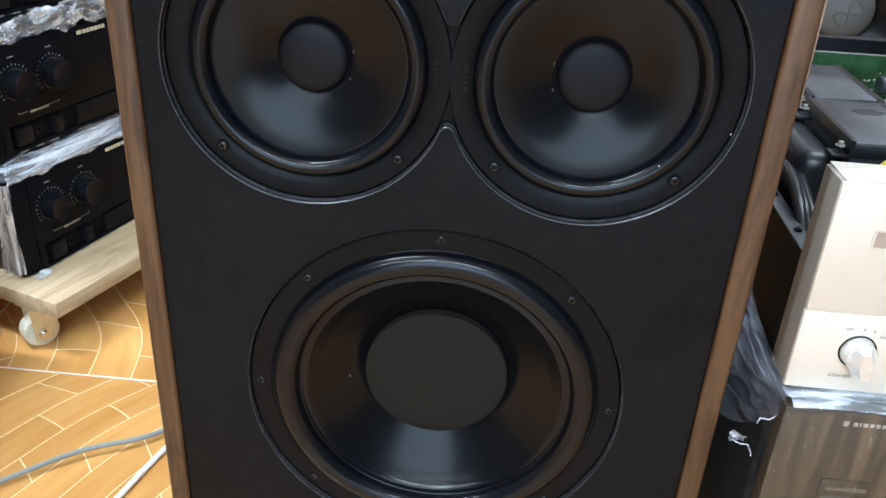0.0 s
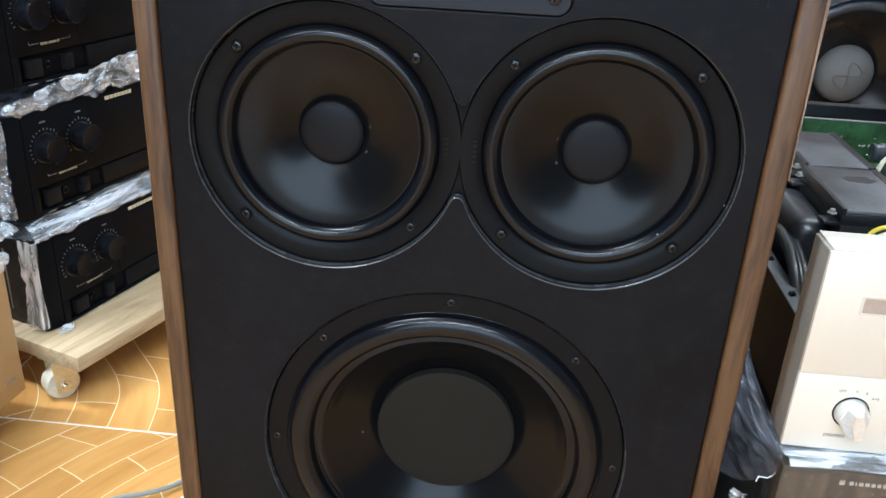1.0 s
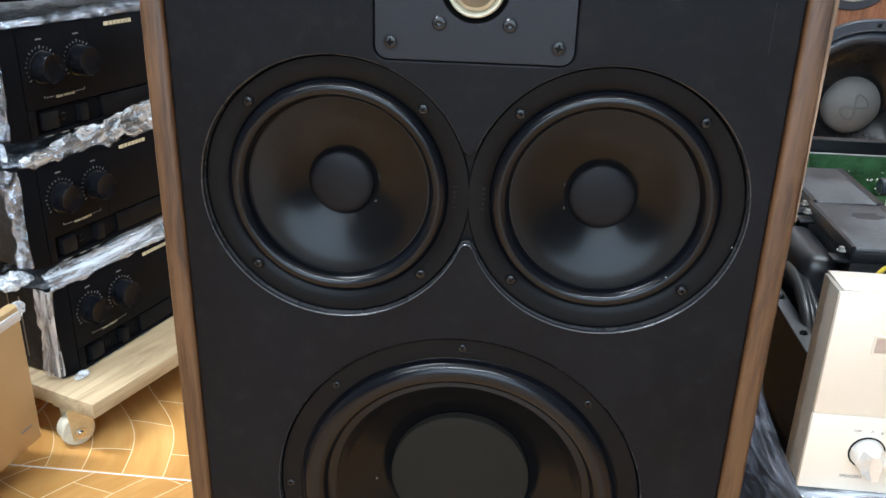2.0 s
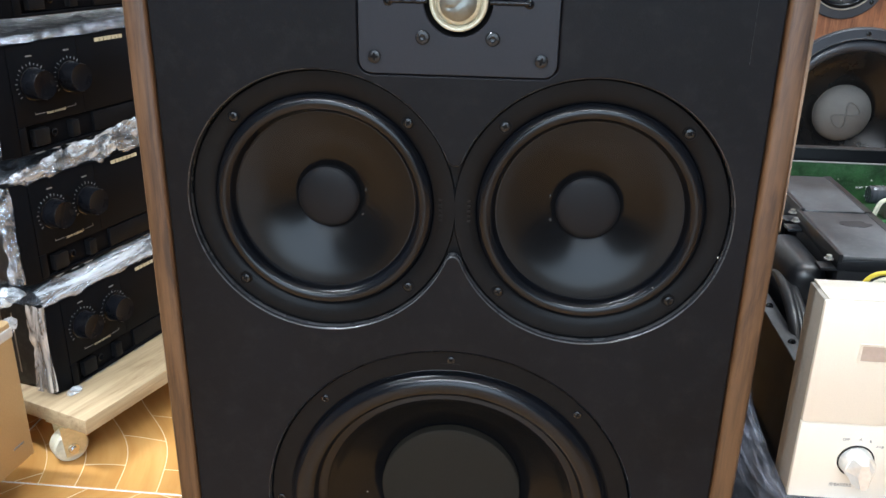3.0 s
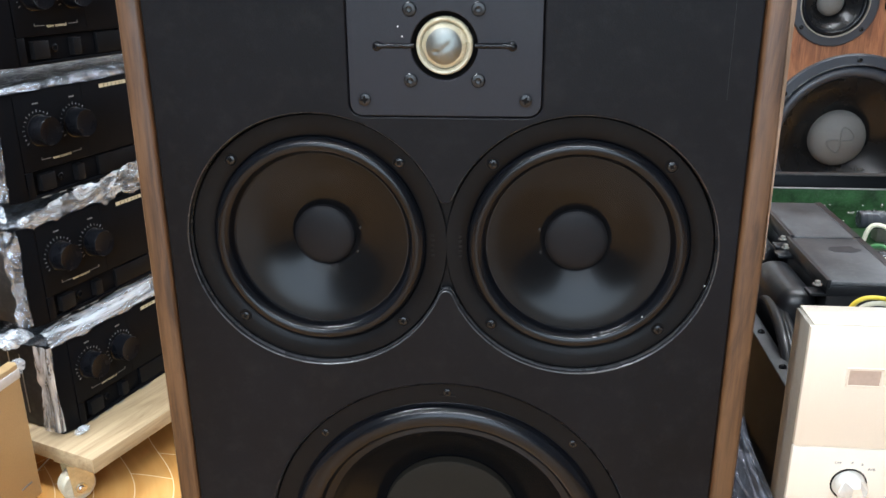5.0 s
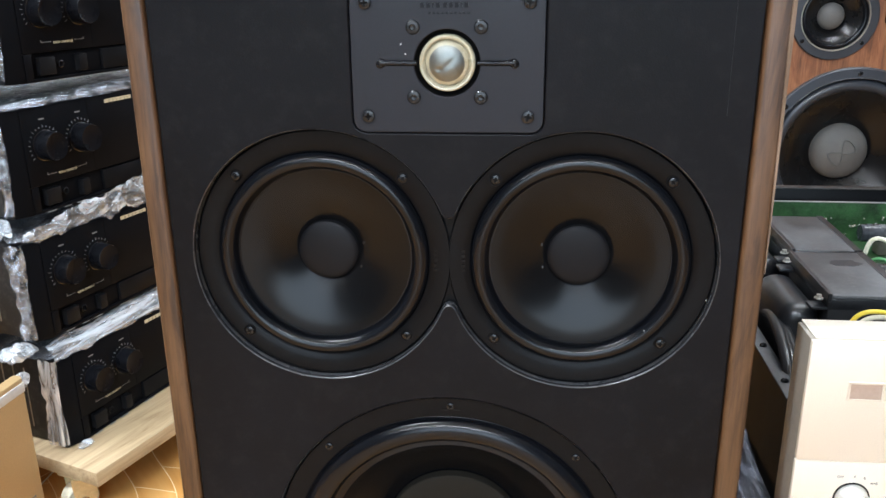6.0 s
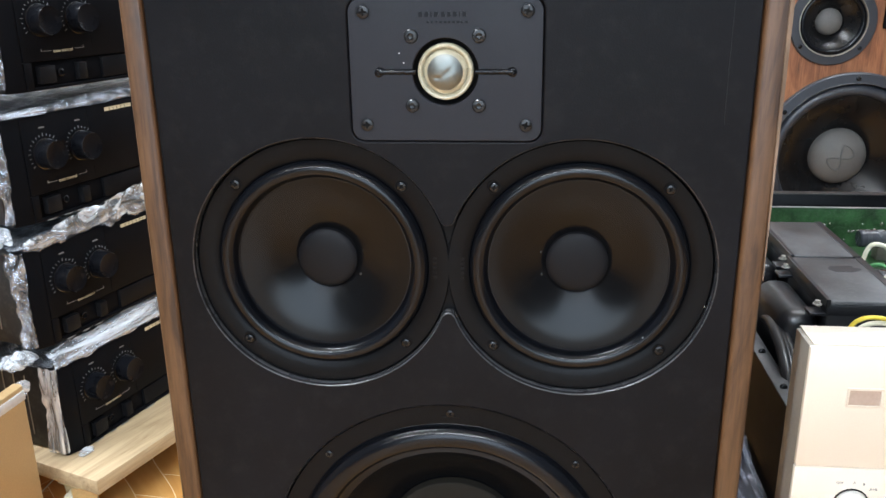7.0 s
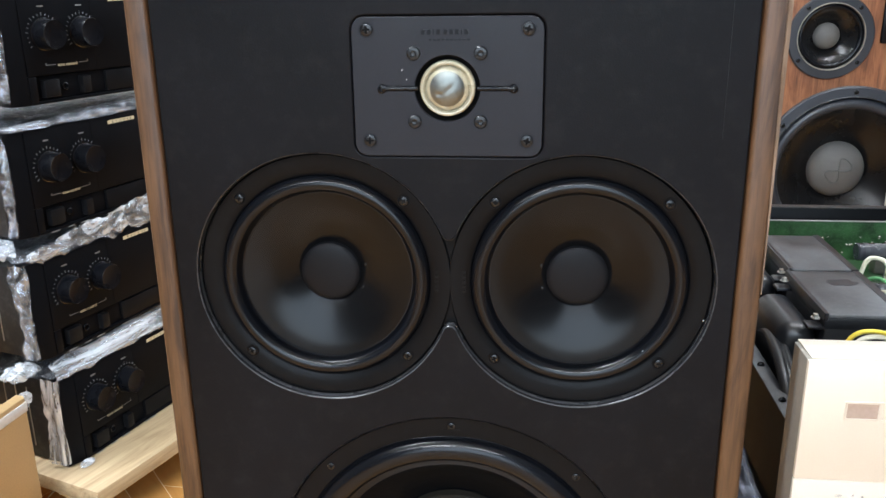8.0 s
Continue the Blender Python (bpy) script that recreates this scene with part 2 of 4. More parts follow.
GREYCONE = surface("grey_paper_cap", (0.112, 0.107, 0.100), 0.6, vary=0.18, big=24, fine=400)
BLUEGREY = surface("blue_grey_frame", (0.020, 0.023, 0.030), 0.38, vary=0.15, big=10)
# paler than the baffle: the chamfer's lit line is put into the colour
EDGE = surface("semi_gloss_lit_edge", (0.045, 0.046, 0.049), 0.28, vary=0.2, big=30, fine=500, spec=0.5)
ALU = surface("satin_aluminium", (0.78, 0.77, 0.74), 0.34, metal=0.55, vary=0.05, big=30)
WINDOWTAN = surface("tan_window_plastic", (0.40, 0.305, 0.25), 0.4, vary=0.08, big=40)
ALUMARK = surface("pale_metal_mark", (0.42, 0.41, 0.38), 0.4, metal=0.3, vary=0.1)
BRONZEMARK = surface("faint_cap_mark", (0.095, 0.092, 0.086), 0.5, vary=0.1)
FLECK = surface("pale_paint_fleck", (0.7, 0.7, 0.68), 0.5)
EMBOSS = surface("embossed_plate_plastic", (0.0070, 0.0076, 0.0105), 0.5, vary=0.1, spec=0.14)
FILMWHITE = film_material("bunched_stretch_film", (0.88, 0.94, 1.0), 0.54, 0.09, 0.5, (0.6, 1, 1), 0.3)
FILMCORNER = film_material("corner_stretch_film", (0.76, 0.73, 0.70), 0.60, 0.16, 0.35, (1.6, 1.6, 0.3), 0.42)
FILMSTREAK = film_material("drawn_stretch_film", (0.86, 0.93, 1.0), 0.74, 0.09, 0.56, (0.25, 2.0, 2.0), 0.32)
MARK = surface("moulded_black", (0.0058, 0.0058, 0.0062), 0.4, vary=0.1, spec=0.12)
SCUFF = surface("scuffed_paint", (0.0125, 0.0128, 0.0142), 0.5, vary=0.5, big=90, spec=0.12)
SLEEVE = surface("grey_capacitor_sleeve", (0.045, 0.049, 0.056), 0.25, vary=0.15, big=40, spec=0.5)
PALEWOOD = wood("pale_strip_wood", (0.17, 0.115, 0.078), (0.23, 0.16, 0.115), (0.28, 0.20, 0.15), 2, 0.55)
BOLT = surface("dull_bolt_steel", (0.42, 0.41, 0.37), 0.35, metal=0.6, vary=0.25, big=200)
RINGMETAL = surface("dark_polished_ring", (0.17, 0.17, 0.175), 0.2, metal=1.0, vary=0.1)
PANELGLOW = glow("panel_glow", (0.82, 0.92, 1.0), 6.0)

# ---------- mesh helpers ----------


def part(name, bm, material, parent=None, label="", m=None, smooth=30):
    """Links a bmesh as one mesh object under a thing or a part."""
    bmesh.ops.recalc_face_normals(bm, faces=bm.faces)
    me = bpy.data.meshes.new(name)
    bm.to_mesh(me)
    bm.free()
    return link_mesh(name, me, material, parent, label, m, smooth)


def link_mesh(name, me, material, parent=None, label="", m=None, smooth=30):
    if not me.materials:
        me.materials.append(material)
    if smooth:
        me.shade_smooth()
        me.set_sharp_from_angle(angle=radians(smooth))
    ob = new(name, me)
    ob.parent = parent
    if m is not None:
        ob.matrix_basis = m
    return tagged(ob, label)


def thing(name, label, category, m=None, group="", kind=""):
    ob = new(name)
    ob.empty_display_size = 0.05
    if m is not None:
        ob.matrix_basis = m
    return tagged(ob, label, category, group, kind)


def box(x0, x1, y0, y1, z0, z1, bevel=0.0, seg=2, bm=None):
    own = bm is None
    bm = bm or bmesh.new()
    got = bmesh.ops.create_cube(bm, size=1, matrix=Matrix.LocRotScale(((x0 + x1) / 2, (y0 + y1) / 2, (z0 + z1) / 2), None, (x1 - x0, y1 - y0, z1 - z0)))
    if bevel and own:
        bmesh.ops.bevel(bm, geom=list(bm.edges), offset=bevel, segments=seg, affect="EDGES", profile=0.5)
    return bm


def lathe(profile, cx=0.0, cz=0.0, y0=0.0, n=96, bm=None):
    """Turns (radius, depth) pairs round an axis along y."""
    bm = bm or bmesh.new()
    rings = []
    for r, d in profile:
        if r < 1e-6:
            rings.append([bm.verts.new((cx, y0 + d, cz))])
        else:
            rings.append([bm.verts.new((cx + r * math.cos(2 * math.pi * i / n), y0 + d, cz + r * math.sin(2 * math.pi * i / n))) for i in range(n)])
    for a, b in zip(rings, rings[1:]):
        for i in range(n):
            j = (i + 1) % n
            if len(a) == 1 and len(b) == 1:
                continue
            if len(a) == 1:
                bm.faces.new((a[0], b[i], b[j]))
            elif len(b) == 1:
                bm.faces.new((a[i], a[j], b[0]))
            else:
                bm.faces.new((a[i], a[j], b[j], b[i]))
    return bm


def arc(r0, r1, d0, height, n=12):
    """A half-roll between two radii that bulges towards the front."""
    mid, half = (r0 + r1) / 2, (r1 - r0) / 2
    return [(mid + half * math.cos(math.pi * i / n), d0 - height * math.sin(math.pi * i / n)) for i in range(n + 1)]


def outline_mesh(name, loops, depth, bevel):
    """A plate in the xz plane whose front lies at y = 0, with holes: the first loop is its rim."""
    cu = bpy.data.curves.new(name, "CURVE")
    cu.dimensions, cu.fill_mode = "2D", "BOTH"
    cu.extrude, cu.bevel_depth, cu.bevel_resolution, cu.offset = depth / 2 - bevel, bevel, 2, -bevel
    for pts in loops:
        s = cu.splines.new("POLY")
        s.points.add(len(pts) - 1)
        for p, (x, z) in zip(s.points, pts):
            p.co = (x, z, 0, 1)
        s.use_cyclic_u = True
    ob = bpy.data.objects.new(name, cu)
    scene.collection.objects.link(ob)
    bpy.context.view_layer.update()
    me = bpy.data.meshes.new_from_object(ob.evaluated_get(bpy.context.evaluated_depsgraph_get()))
    bpy.data.objects.remove(ob)
    me.transform(Matrix.Translation((0, depth / 2, 0)) @ Matrix.Rotation(radians(90), 4, "X"))
    return me


def circle(cx, cz, r, n=96, a0=0.0, a1=360.0):
    full = abs(a1 - a0) >= 360
    return [(cx + r * math.cos(radians(a0 + (a1 - a0) * i / (n if full else n - 1))), cz + r * math.sin(radians(a0 + (a1 - a0) * i / (n if full else n - 1)))) for i in range(n)]


def rounded(x0, x1, z0, z1, r, n=8):
    pts = []
    for cx, cz, a in ((x1 - r, z1 - r, 0), (x0 + r, z1 - r, 90), (x0 + r, z0 + r, 180), (x1 - r, z0 + r, 270)):
        pts += circle(cx, cz, r, n, a, a + 90)
    return pts


def tube(points, r, res=8, steps=10):
    """A round cable through the points, smoothed."""
    cu = bpy.data.curves.new("cable", "CURVE")
    cu.dimensions, cu.bevel_depth, cu.bevel_resolution, cu.resolution_u, cu.use_fill_caps = "3D", r, res // 2, steps, True
    s = cu.splines.new("NURBS")
    s.points.add(len(points) - 1)
    for p, co in zip(s.points, points):
        p.co = (*co, 1)
    s.use_endpoint_u, s.order_u = True, 3
    ob = bpy.data.objects.new("cable", cu)
    scene.collection.objects.link(ob)
    bpy.context.view_layer.update()
    me = bpy.data.meshes.new_from_object(ob.evaluated_get(bpy.context.evaluated_depsgraph_get()))
    bpy.data.objects.remove(ob)
    return me


def letters(name, text, size, material, parent, m, label=""):
    """Flat raised lettering in the built-in font; m places its middle, facing local z."""
    cu = bpy.data.curves.new(name, "FONT")
    cu.body, cu.size, cu.align_x, cu.align_y, cu.extrude = text, size, "CENTER", "CENTER", 0.00015
    ob = bpy.data.objects.new(name, cu)
    scene.collection.objects.link(ob)
    bpy.context.view_layer.update()
    me = bpy.data.meshes.new_from_object(ob.evaluated_get(bpy.context.evaluated_depsgraph_get()))
    bpy.data.objects.remove(ob)
    return link_mesh(name, me, material, parent, label, m, 0)


def facing(x, y, z):
    """Lettering that faces the local front, -y."""
    return pose(x, y, z, 90, 0, 0)


def bars(name, x0, z, widths, gap, h, y, material, parent, label=""):
    bm, x = bmesh.new(), x0
    for w in widths:
        box(x, x + w, y - 0.0004, y + 0.0004, z - h / 2, z + h / 2, bm=bm)
        x += w + gap
    return part(name, bm, material, parent, label, smooth=0)


def crumple(nu, nv, place, rough, scale, seed, lift=(0, 0, 1), stretch=(1, 1, 1)):
    """A creased sheet: place(u, v) with sharp folds pushed along lift."""
    bm = bmesh.new()
    grid = []
    up = Vector(lift)
    for i in range(nu + 1):
        row = []
        for j in range(nv + 1):
            p = Vector(place(i / nu, j / nv))
            q = Vector((p.x * stretch[0], p.y * stretch[1], p.z * stretch[2])) * scale + Vector((seed * 3.1, seed * 1.7, seed))
            f = 1 - abs(noise.noise(q)) * 2 + 0.6 * (1 - abs(noise.noise(q * 2.3)) * 2) + 0.3 * (1 - abs(noise.noise(q * 5.3)) * 2)
            side = noise.noise_vector(q * 1.5)
            row.append(bm.verts.new(p + up * (rough * 0.55 * f) + side * rough * 0.45))
        grid.append(row)
    for i in range(nu):
        for j in range(nv):
            bm.faces.new((grid[i][j], grid[i + 1][j], grid[i + 1][j + 1], grid[i][j + 1]))
    return bm


def lip(name, loop, out, depth, material, parent):
    """A chamfer strip round a cut-out in the xz plane: out wide on the face, sinking to depth."""
    n, bm, rings = len(loop), bmesh.new(), []
    area2 = sum(loop[i][0] * loop[(i + 1) % n][1] - loop[(i + 1) % n][0] * loop[i][1] for i in range(n))
    sign = 1 if area2 > 0 else -1
    for w, d in ((out, -0.0003), (out * 0.55, 0.0001), (out * 0.1, 0.0009), (-0.0002, depth)):
        ring = []
        for i in range(n):
            (ax, az), (bx, bz) = loop[i - 1], loop[(i + 1) % n]
            tx, tz = bx - ax, bz - az
            k = math.hypot(tx, tz) or 1
            ring.append(bm.verts.new((loop[i][0] + sign * w * tz / k, d, loop[i][1] - sign * w * tx / k)))
        rings.append(ring)
    for a, b in zip(rings, rings[1:]):
        for i in range(n):
            bm.faces.new((a[i], a[(i + 1) % n], b[(i + 1) % n], b[i]))
    return part(name, bm, material, parent, smooth=60)


def screw(name, x, y, z, r, parent, material=None, turn=20.0):
    """A pan-head screw, its head towards -y; a raised black cross paints the recess's shade."""
    bm = lathe([(r, 0.0012), (r * 0.99, -0.0001), (r * 0.93, -0.0007), (r * 0.75, -0.0010), (r * 0.35, -0.0011), (0, -0.0011)], x, z, y, 24)
    c = bmesh.new()
    box(-r * 0.56, r * 0.56, -0.00125, -0.0009, -r * 0.16, r * 0.16, bm=c)
    box(-r * 0.16, r * 0.16, -0.0013, -0.0009, -r * 0.56, r * 0.56, bm=c)
    bmesh.ops.transform(c, matrix=pose(x, y, z, 0, turn, 0), verts=c.verts)
    bmesh.ops.recalc_face_normals(bm, faces=bm.faces)
    first = len(bm.faces)
    tmp = bpy.data.meshes.new("recess")
    c.to_mesh(tmp)
    c.free()
    bm.from_mesh(tmp)
    bpy.data.meshes.remove(tmp)
    bm.faces.ensure_lookup_table()
    for f in bm.faces[first:]:
        f.material_index = 1
    me = bpy.data.meshes.new(name)
    bm.to_mesh(me)
    bm.free()
    me.materials.append(material or STEEL)
    me.materials.append(DARK)
    return link_mesh(name, me, STEEL, parent)

# ---------- the room ----------


def slab(name, x0, x1, y0, y1, z0, z1, material, label, category):
    ob = part(name, box(x0, x1, y0, y1, z0, z1), material, None, label, smooth=0)
    return tagged(ob, label, category, kind="structure")


R = ROOM
floor = slab("floor", R["x0"], R["x1"], R["y0"], R["y1"], -0.06, -0.0008, GROUT, "glazed floor tiles printed like curved orange parquet", "floor")
slab("ceiling", R["x0"], R["x1"], R["y0"], R["y1"], R["h"], R["h"] + 0.1, ROOMWALL, "plain white painted shop ceiling", "ceiling")
slab("wall_west", R["x0"] - 0.12, R["x0"], R["y0"], R["y1"], -0.06, R["h"], SHOPWALL, "plain grey painted shop wall", "wall")
slab("wall_east", R["x1"], R["x1"] + 0.12, R["y0"], R["y1"], -0.06, R["h"], SHOPWALL, "plain grey painted shop wall", "wall")
north = bmesh.new()
wx = [R["x0"] - 0.12, FILL_WINDOWS[0][0], FILL_WINDOWS[0][1], FILL_WINDOWS[1][0], FILL_WINDOWS[1][1], R["x1"] + 0.12]
for k in range(5):
    if k in (1, 3):
        box(wx[k], wx[k + 1], R["y1"], R["y1"] + 0.12, -0.06, 0.75, bm=north)
        box(wx[k], wx[k + 1], R["y1"], R["y1"] + 0.12, 2.25, R["h"], bm=north)
    else:
        box(wx[k], wx[k + 1], R["y1"], R["y1"] + 0.12, -0.06, R["h"], bm=north)
tagged(part("wall_north", north, ROOMWALL, smooth=0), "unseen white painted wall with two added windows", "wall", kind="structure")
# frames for the added fill windows
for k, (wx0, wx1) in enumerate(FILL_WINDOWS):
    fr = bmesh.new()
    for b in ((wx0, wx1, 0.75, 0.80), (wx0, wx1, 2.20, 2.25), (wx0, wx0 + 0.05, 0.80, 2.20), (wx1 - 0.05, wx1, 0.80, 2.20), ((wx0 + wx1) / 2 - 0.025, (wx0 + wx1) / 2 + 0.025, 0.80, 2.20)):
        box(b[0], b[1], R["y1"] + 0.03, R["y1"] + 0.08, b[2], b[3], bm=fr)
    tagged(part("window_%d" % (k + 1), fr, ROOMWALL, smooth=0), "unseen white framed window added in the back wall", "window", kind="structure")
south = bmesh.new()
for b in ((R["x0"] - 0.12, -1.0, -0.06, R["h"]), (1.2, R["x1"] + 0.12, -0.06, R["h"]), (-1.0, 1.2, 2.35, R["h"])):
    box(b[0], b[1], R["y0"] - 0.12, R["y0"], b[2], b[3], bm=south)
tagged(part("wall_south", south, SHOPWALL, smooth=0), "grey painted wall with a wide open shop door", "wall", kind="structure")

for tx, ty, _, _, _ in PANELS:
    lamp = thing("unseen_ceiling_light", "unseen white batten light added on the ceiling", "ceiling light", pose(tx, ty, R["h"]), "batten lights on the ceiling")
    part("housing", box(-0.61, 0.61, -0.09, 0.09, -0.030, 0, 0.003), ROOMWALL, lamp)
    part("diffuser", box(-0.59, 0.59, -0.082, 0.082, -0.046, -0.0302, 0.006), PANELGLOW, lamp, "glowing white diffuser")

# ---------- the large loudspeaker ----------
BOTTOM, TOP, DEEP = 0.0, 0.712, 0.292
speaker = thing("loudspeaker", "floor loudspeaker with black front, two drivers, passive radiator and walnut sides", "loudspeaker")


def side_panel(x0, x1):
    bm = box(x0, x1, -0.0015, DEEP, BOTTOM + 0.004, TOP)
    edges = [e for e in bm.edges if all(abs(v.co.y + 0.0015) < 1e-5 for v in e.verts) or all(v.co.z > TOP - 1e-4 for v in e.verts)]
    bmesh.ops.bevel(bm, geom=edges, offset=0.0032, segments=3, affect="EDGES", profile=0.5)
    return part("side_panel", bm, WALNUT, speaker, "walnut veneer side panel")


side_panel(-0.2035, -0.1885)
right_panel = side_panel(0.1860, 0.2017)
# pale strip along the panel's outer edge, widening towards the top
edge_bm = bmesh.new()
strip = [(0.2014, 0.42), (0.2018, 0.42), (0.2018, TOP - 0.004), (0.1982, TOP - 0.004), (0.1992, 0.56)]
front, back = [[edge_bm.verts.new((x, y + (0.0008 if x > 0.2010 else 0.0), z)) for x, z in strip] for y in (-0.0023, 0.0010)]
edge_bm.faces.new(front), edge_bm.faces.new(back)
for k in range(5):
    edge_bm.faces.new((front[k], front[(k + 1) % 5], back[(k + 1) % 5], back[k]))
part("pale_edge", edge_bm, PALEWOOD, right_panel, "pale strip on the panel's outer edge", smooth=0)
part("top_panel", box(-0.1885, 0.1860, 0.0, DEEP, TOP - 0.018, TOP - 0.0005, 0.001), WALNUT, speaker, "walnut veneer top")
part("bottom_panel", box(-0.1885, 0.1860, 0.004, DEEP, BOTTOM + 0.004, BOTTOM + 0.022, 0.001), WALNUT, speaker)
part("back_panel", box(-0.1885, 0.1860, DEEP - 0.016, DEEP - 0.002, BOTTOM + 0.022, TOP - 0.018), SATIN, speaker)
for fx in (-0.18, 0.18):
    for fy in (0.03, 0.26):
        part("foot", lathe([(0, -0.002), (0.012, -0.002), (0.012, 0.002), (0, 0.002)], 0, 0, 0, 16), DARK, speaker, m=pose(fx, fy, 0.002, 90, 0, 0))

# Cut-outs of the baffle: both drivers in one figure-of-eight, the plate, the passive radiator.
DX, DZ, DR = 0.0857, 0.4218, 0.0874
WZ, WR = 0.1875, 0.1335
a0 = math.degrees(math.acos((DX - 0.0065) / DR))
zc = DR * math.sin(radians(a0))
eight = circle(-DX, DZ, DR, 120, a0, 360 - a0)
eight += [(-0.0048, DZ - zc + 0.0040), (-0.0026, DZ - zc + 0.0064), (0, DZ - zc + 0.0072), (0.0026, DZ - zc + 0.0064), (0.0048, DZ - zc + 0.0040)]
eight += circle(DX, DZ, DR, 120, -180 + a0, 180 - a0)
eight += [(0.0048, DZ + zc - 0.0040), (0.0026, DZ + zc - 0.0064), (0, DZ + zc - 0.0072), (-0.0026, DZ + zc - 0.0064), (-0.0048, DZ + zc - 0.0040)]
PX, PZ0, PZ1 = 0.0592, 0.5085, 0.5945
rim = [(-0.1876, 0.023), (0.1851, 0.023), (0.1851, TOP - 0.019), (-0.1876, TOP - 0.019)]
me = outline_mesh("baffle", [rim, eight, circle(0, WZ, WR, 144), rounded(-PX - 0.0006, PX + 0.0006, PZ0 - 0.0006, PZ1 + 0.0006, 0.0086)], 0.014, 0.0013)
baffle = link_mesh("baffle", me, BAFFLE, speaker, "matt black front baffle", smooth=40)
lip("routed_edge", eight, 0.0010, 0.006, EDGE, speaker)
lip("routed_edge", circle(0, WZ, WR, 160), 0.0008, 0.004, EDGE, speaker)
part("scratch", box(0.1688, 0.1692, -0.0003, 0.0002, 0.520, 0.632), SCUFF, speaker, "faint upright scratch", smooth=0)
part("inner_board", box(-0.1878, 0.1855, 0.0500, 0.0520, 0.024, TOP - 0.02), DARK, speaker)


def driver(cx, cz, turn):
    """Bass-mid driver: pressed frame, rubber roll surround, plastic cone and convex cap."""
    frame_bm = lathe([(0.0866, 0.0150), (0.0866, 0.0066), (0.0858, 0.0056), (0.0772, 0.0056), (0.0762, 0.0060), (0.0735, 0.0064), (0.0722, 0.0074), (0.0716, 0.0150)], cx, cz, 0, 128)
    d = part("driver", frame_bm, FRAMEBLACK, speaker, "bass-midrange driver with black cone")
    ring = [(0.0726, 0.0078), (0.0722, 0.0076)] + arc(0.0606, 0.0718, 0.0088, 0.0066, 18) + [(0.0604, 0.0098), (0.0597, 0.0106), (0.0590, 0.0106), (0.0585, 0.0120)]
    part("surround", lathe(ring, cx, cz, 0, 128), RUBBER, d, "glossy rubber surround")
    cone = [(0.0590, 0.0110)] + [(0.0590 + (0.0188 - 0.0590) * k / 14, 0.0112 + 0.0150 * (k / 14) ** 1.5) for k in range(1, 15)]
    part("cone", lathe(cone, cx, cz, 0, 128), CONE, d)
    cap = [(0.0208, 0.0310), (0.0208, 0.0218), (0.0206, 0.0211), (0.0201, 0.0207)] + [(0.0199 * math.cos(radians(a)), 0.0208 - 0.0030 * math.sin(radians(a))) for a in range(6, 90, 7)] + [(0, 0.0178)]
    part("dust_cap", lathe(cap, cx, cz, 0, 72), CAP, d, "shallow matt dust cap")
    for k, (sx, sz) in enumerate(((-1, 1), (1, 1), (-1, -1), (1, -1))):
        part("screw_boss", lathe([(0.0045, 0.0057), (0.0042, 0.0052), (0.0036, 0.0052), (0.0033, 0.0056)], cx + sx * 0.0556, cz + sz * 0.0556, 0, 20), FRAMEBLACK, d)
        screw("screw", cx + sx * 0.0556, 0.0052, cz + sz * 0.0556, 0.0031, d, turn=15 + 25 * k)
    # voice-coil lead eyelets on the cone and a raised part mark on the frame
    for a in turn:
        ex, ez, r = math.cos(radians(a)), math.sin(radians(a)), 0.0255
        part("eyelet", lathe([(0.0011, 0.001), (0.0010, -0.0004), (0.0005, -0.0006), (0, -0.0004)], cx + ex * r, cz + ez * r, 0.0228, 12), STEEL, d, "bright lead eyelet")
    side = 1 if cx < 0 else -1
    mark = bmesh.new()
    for k in range(5):
        box(cx + side * 0.0765 - 0.0012, cx + side * 0.0765 + 0.0012, 0.0053, 0.006, cz - 0.008 + k * 0.0034, cz - 0.0062 + k * 0.0034, bm=mark)
    part("moulded_mark", mark, MARK, d, smooth=0)
    return d


driver(-DX, DZ, (12, -28))
right = driver(DX, DZ, (165, 202))
for fx, fy, fz in ((0.0827, 0.0053, -0.0235),):
    part("fleck", box(DX + fx - 0.0004, DX + fx + 0.0004, fy - 0.0004, fy + 0.0003, DZ + fz - 0.0005, DZ + fz + 0.0006, 0.0002, 1), FLECK, right)
for fx, fy, fz in ((-0.0281, -0.0007, 0.5624), (-0.0254, -0.0007, 0.5566), (0.1298, 0.0030, 0.3760), (-0.0612, 0.0090, 0.1935)):
    part("fleck", box(fx - 0.0003, fx + 0.0003, fy - 0.0004, fy + 0.0003, fz - 0.0003, fz + 0.0004, 0.0001, 1), FLECK, speaker)
neck = box(-0.012, 0.012, 0.0082, 0.0145, DZ - 0.033, DZ + 0.033)
part("neck_filler", neck, FRAMEBLACK, speaker)


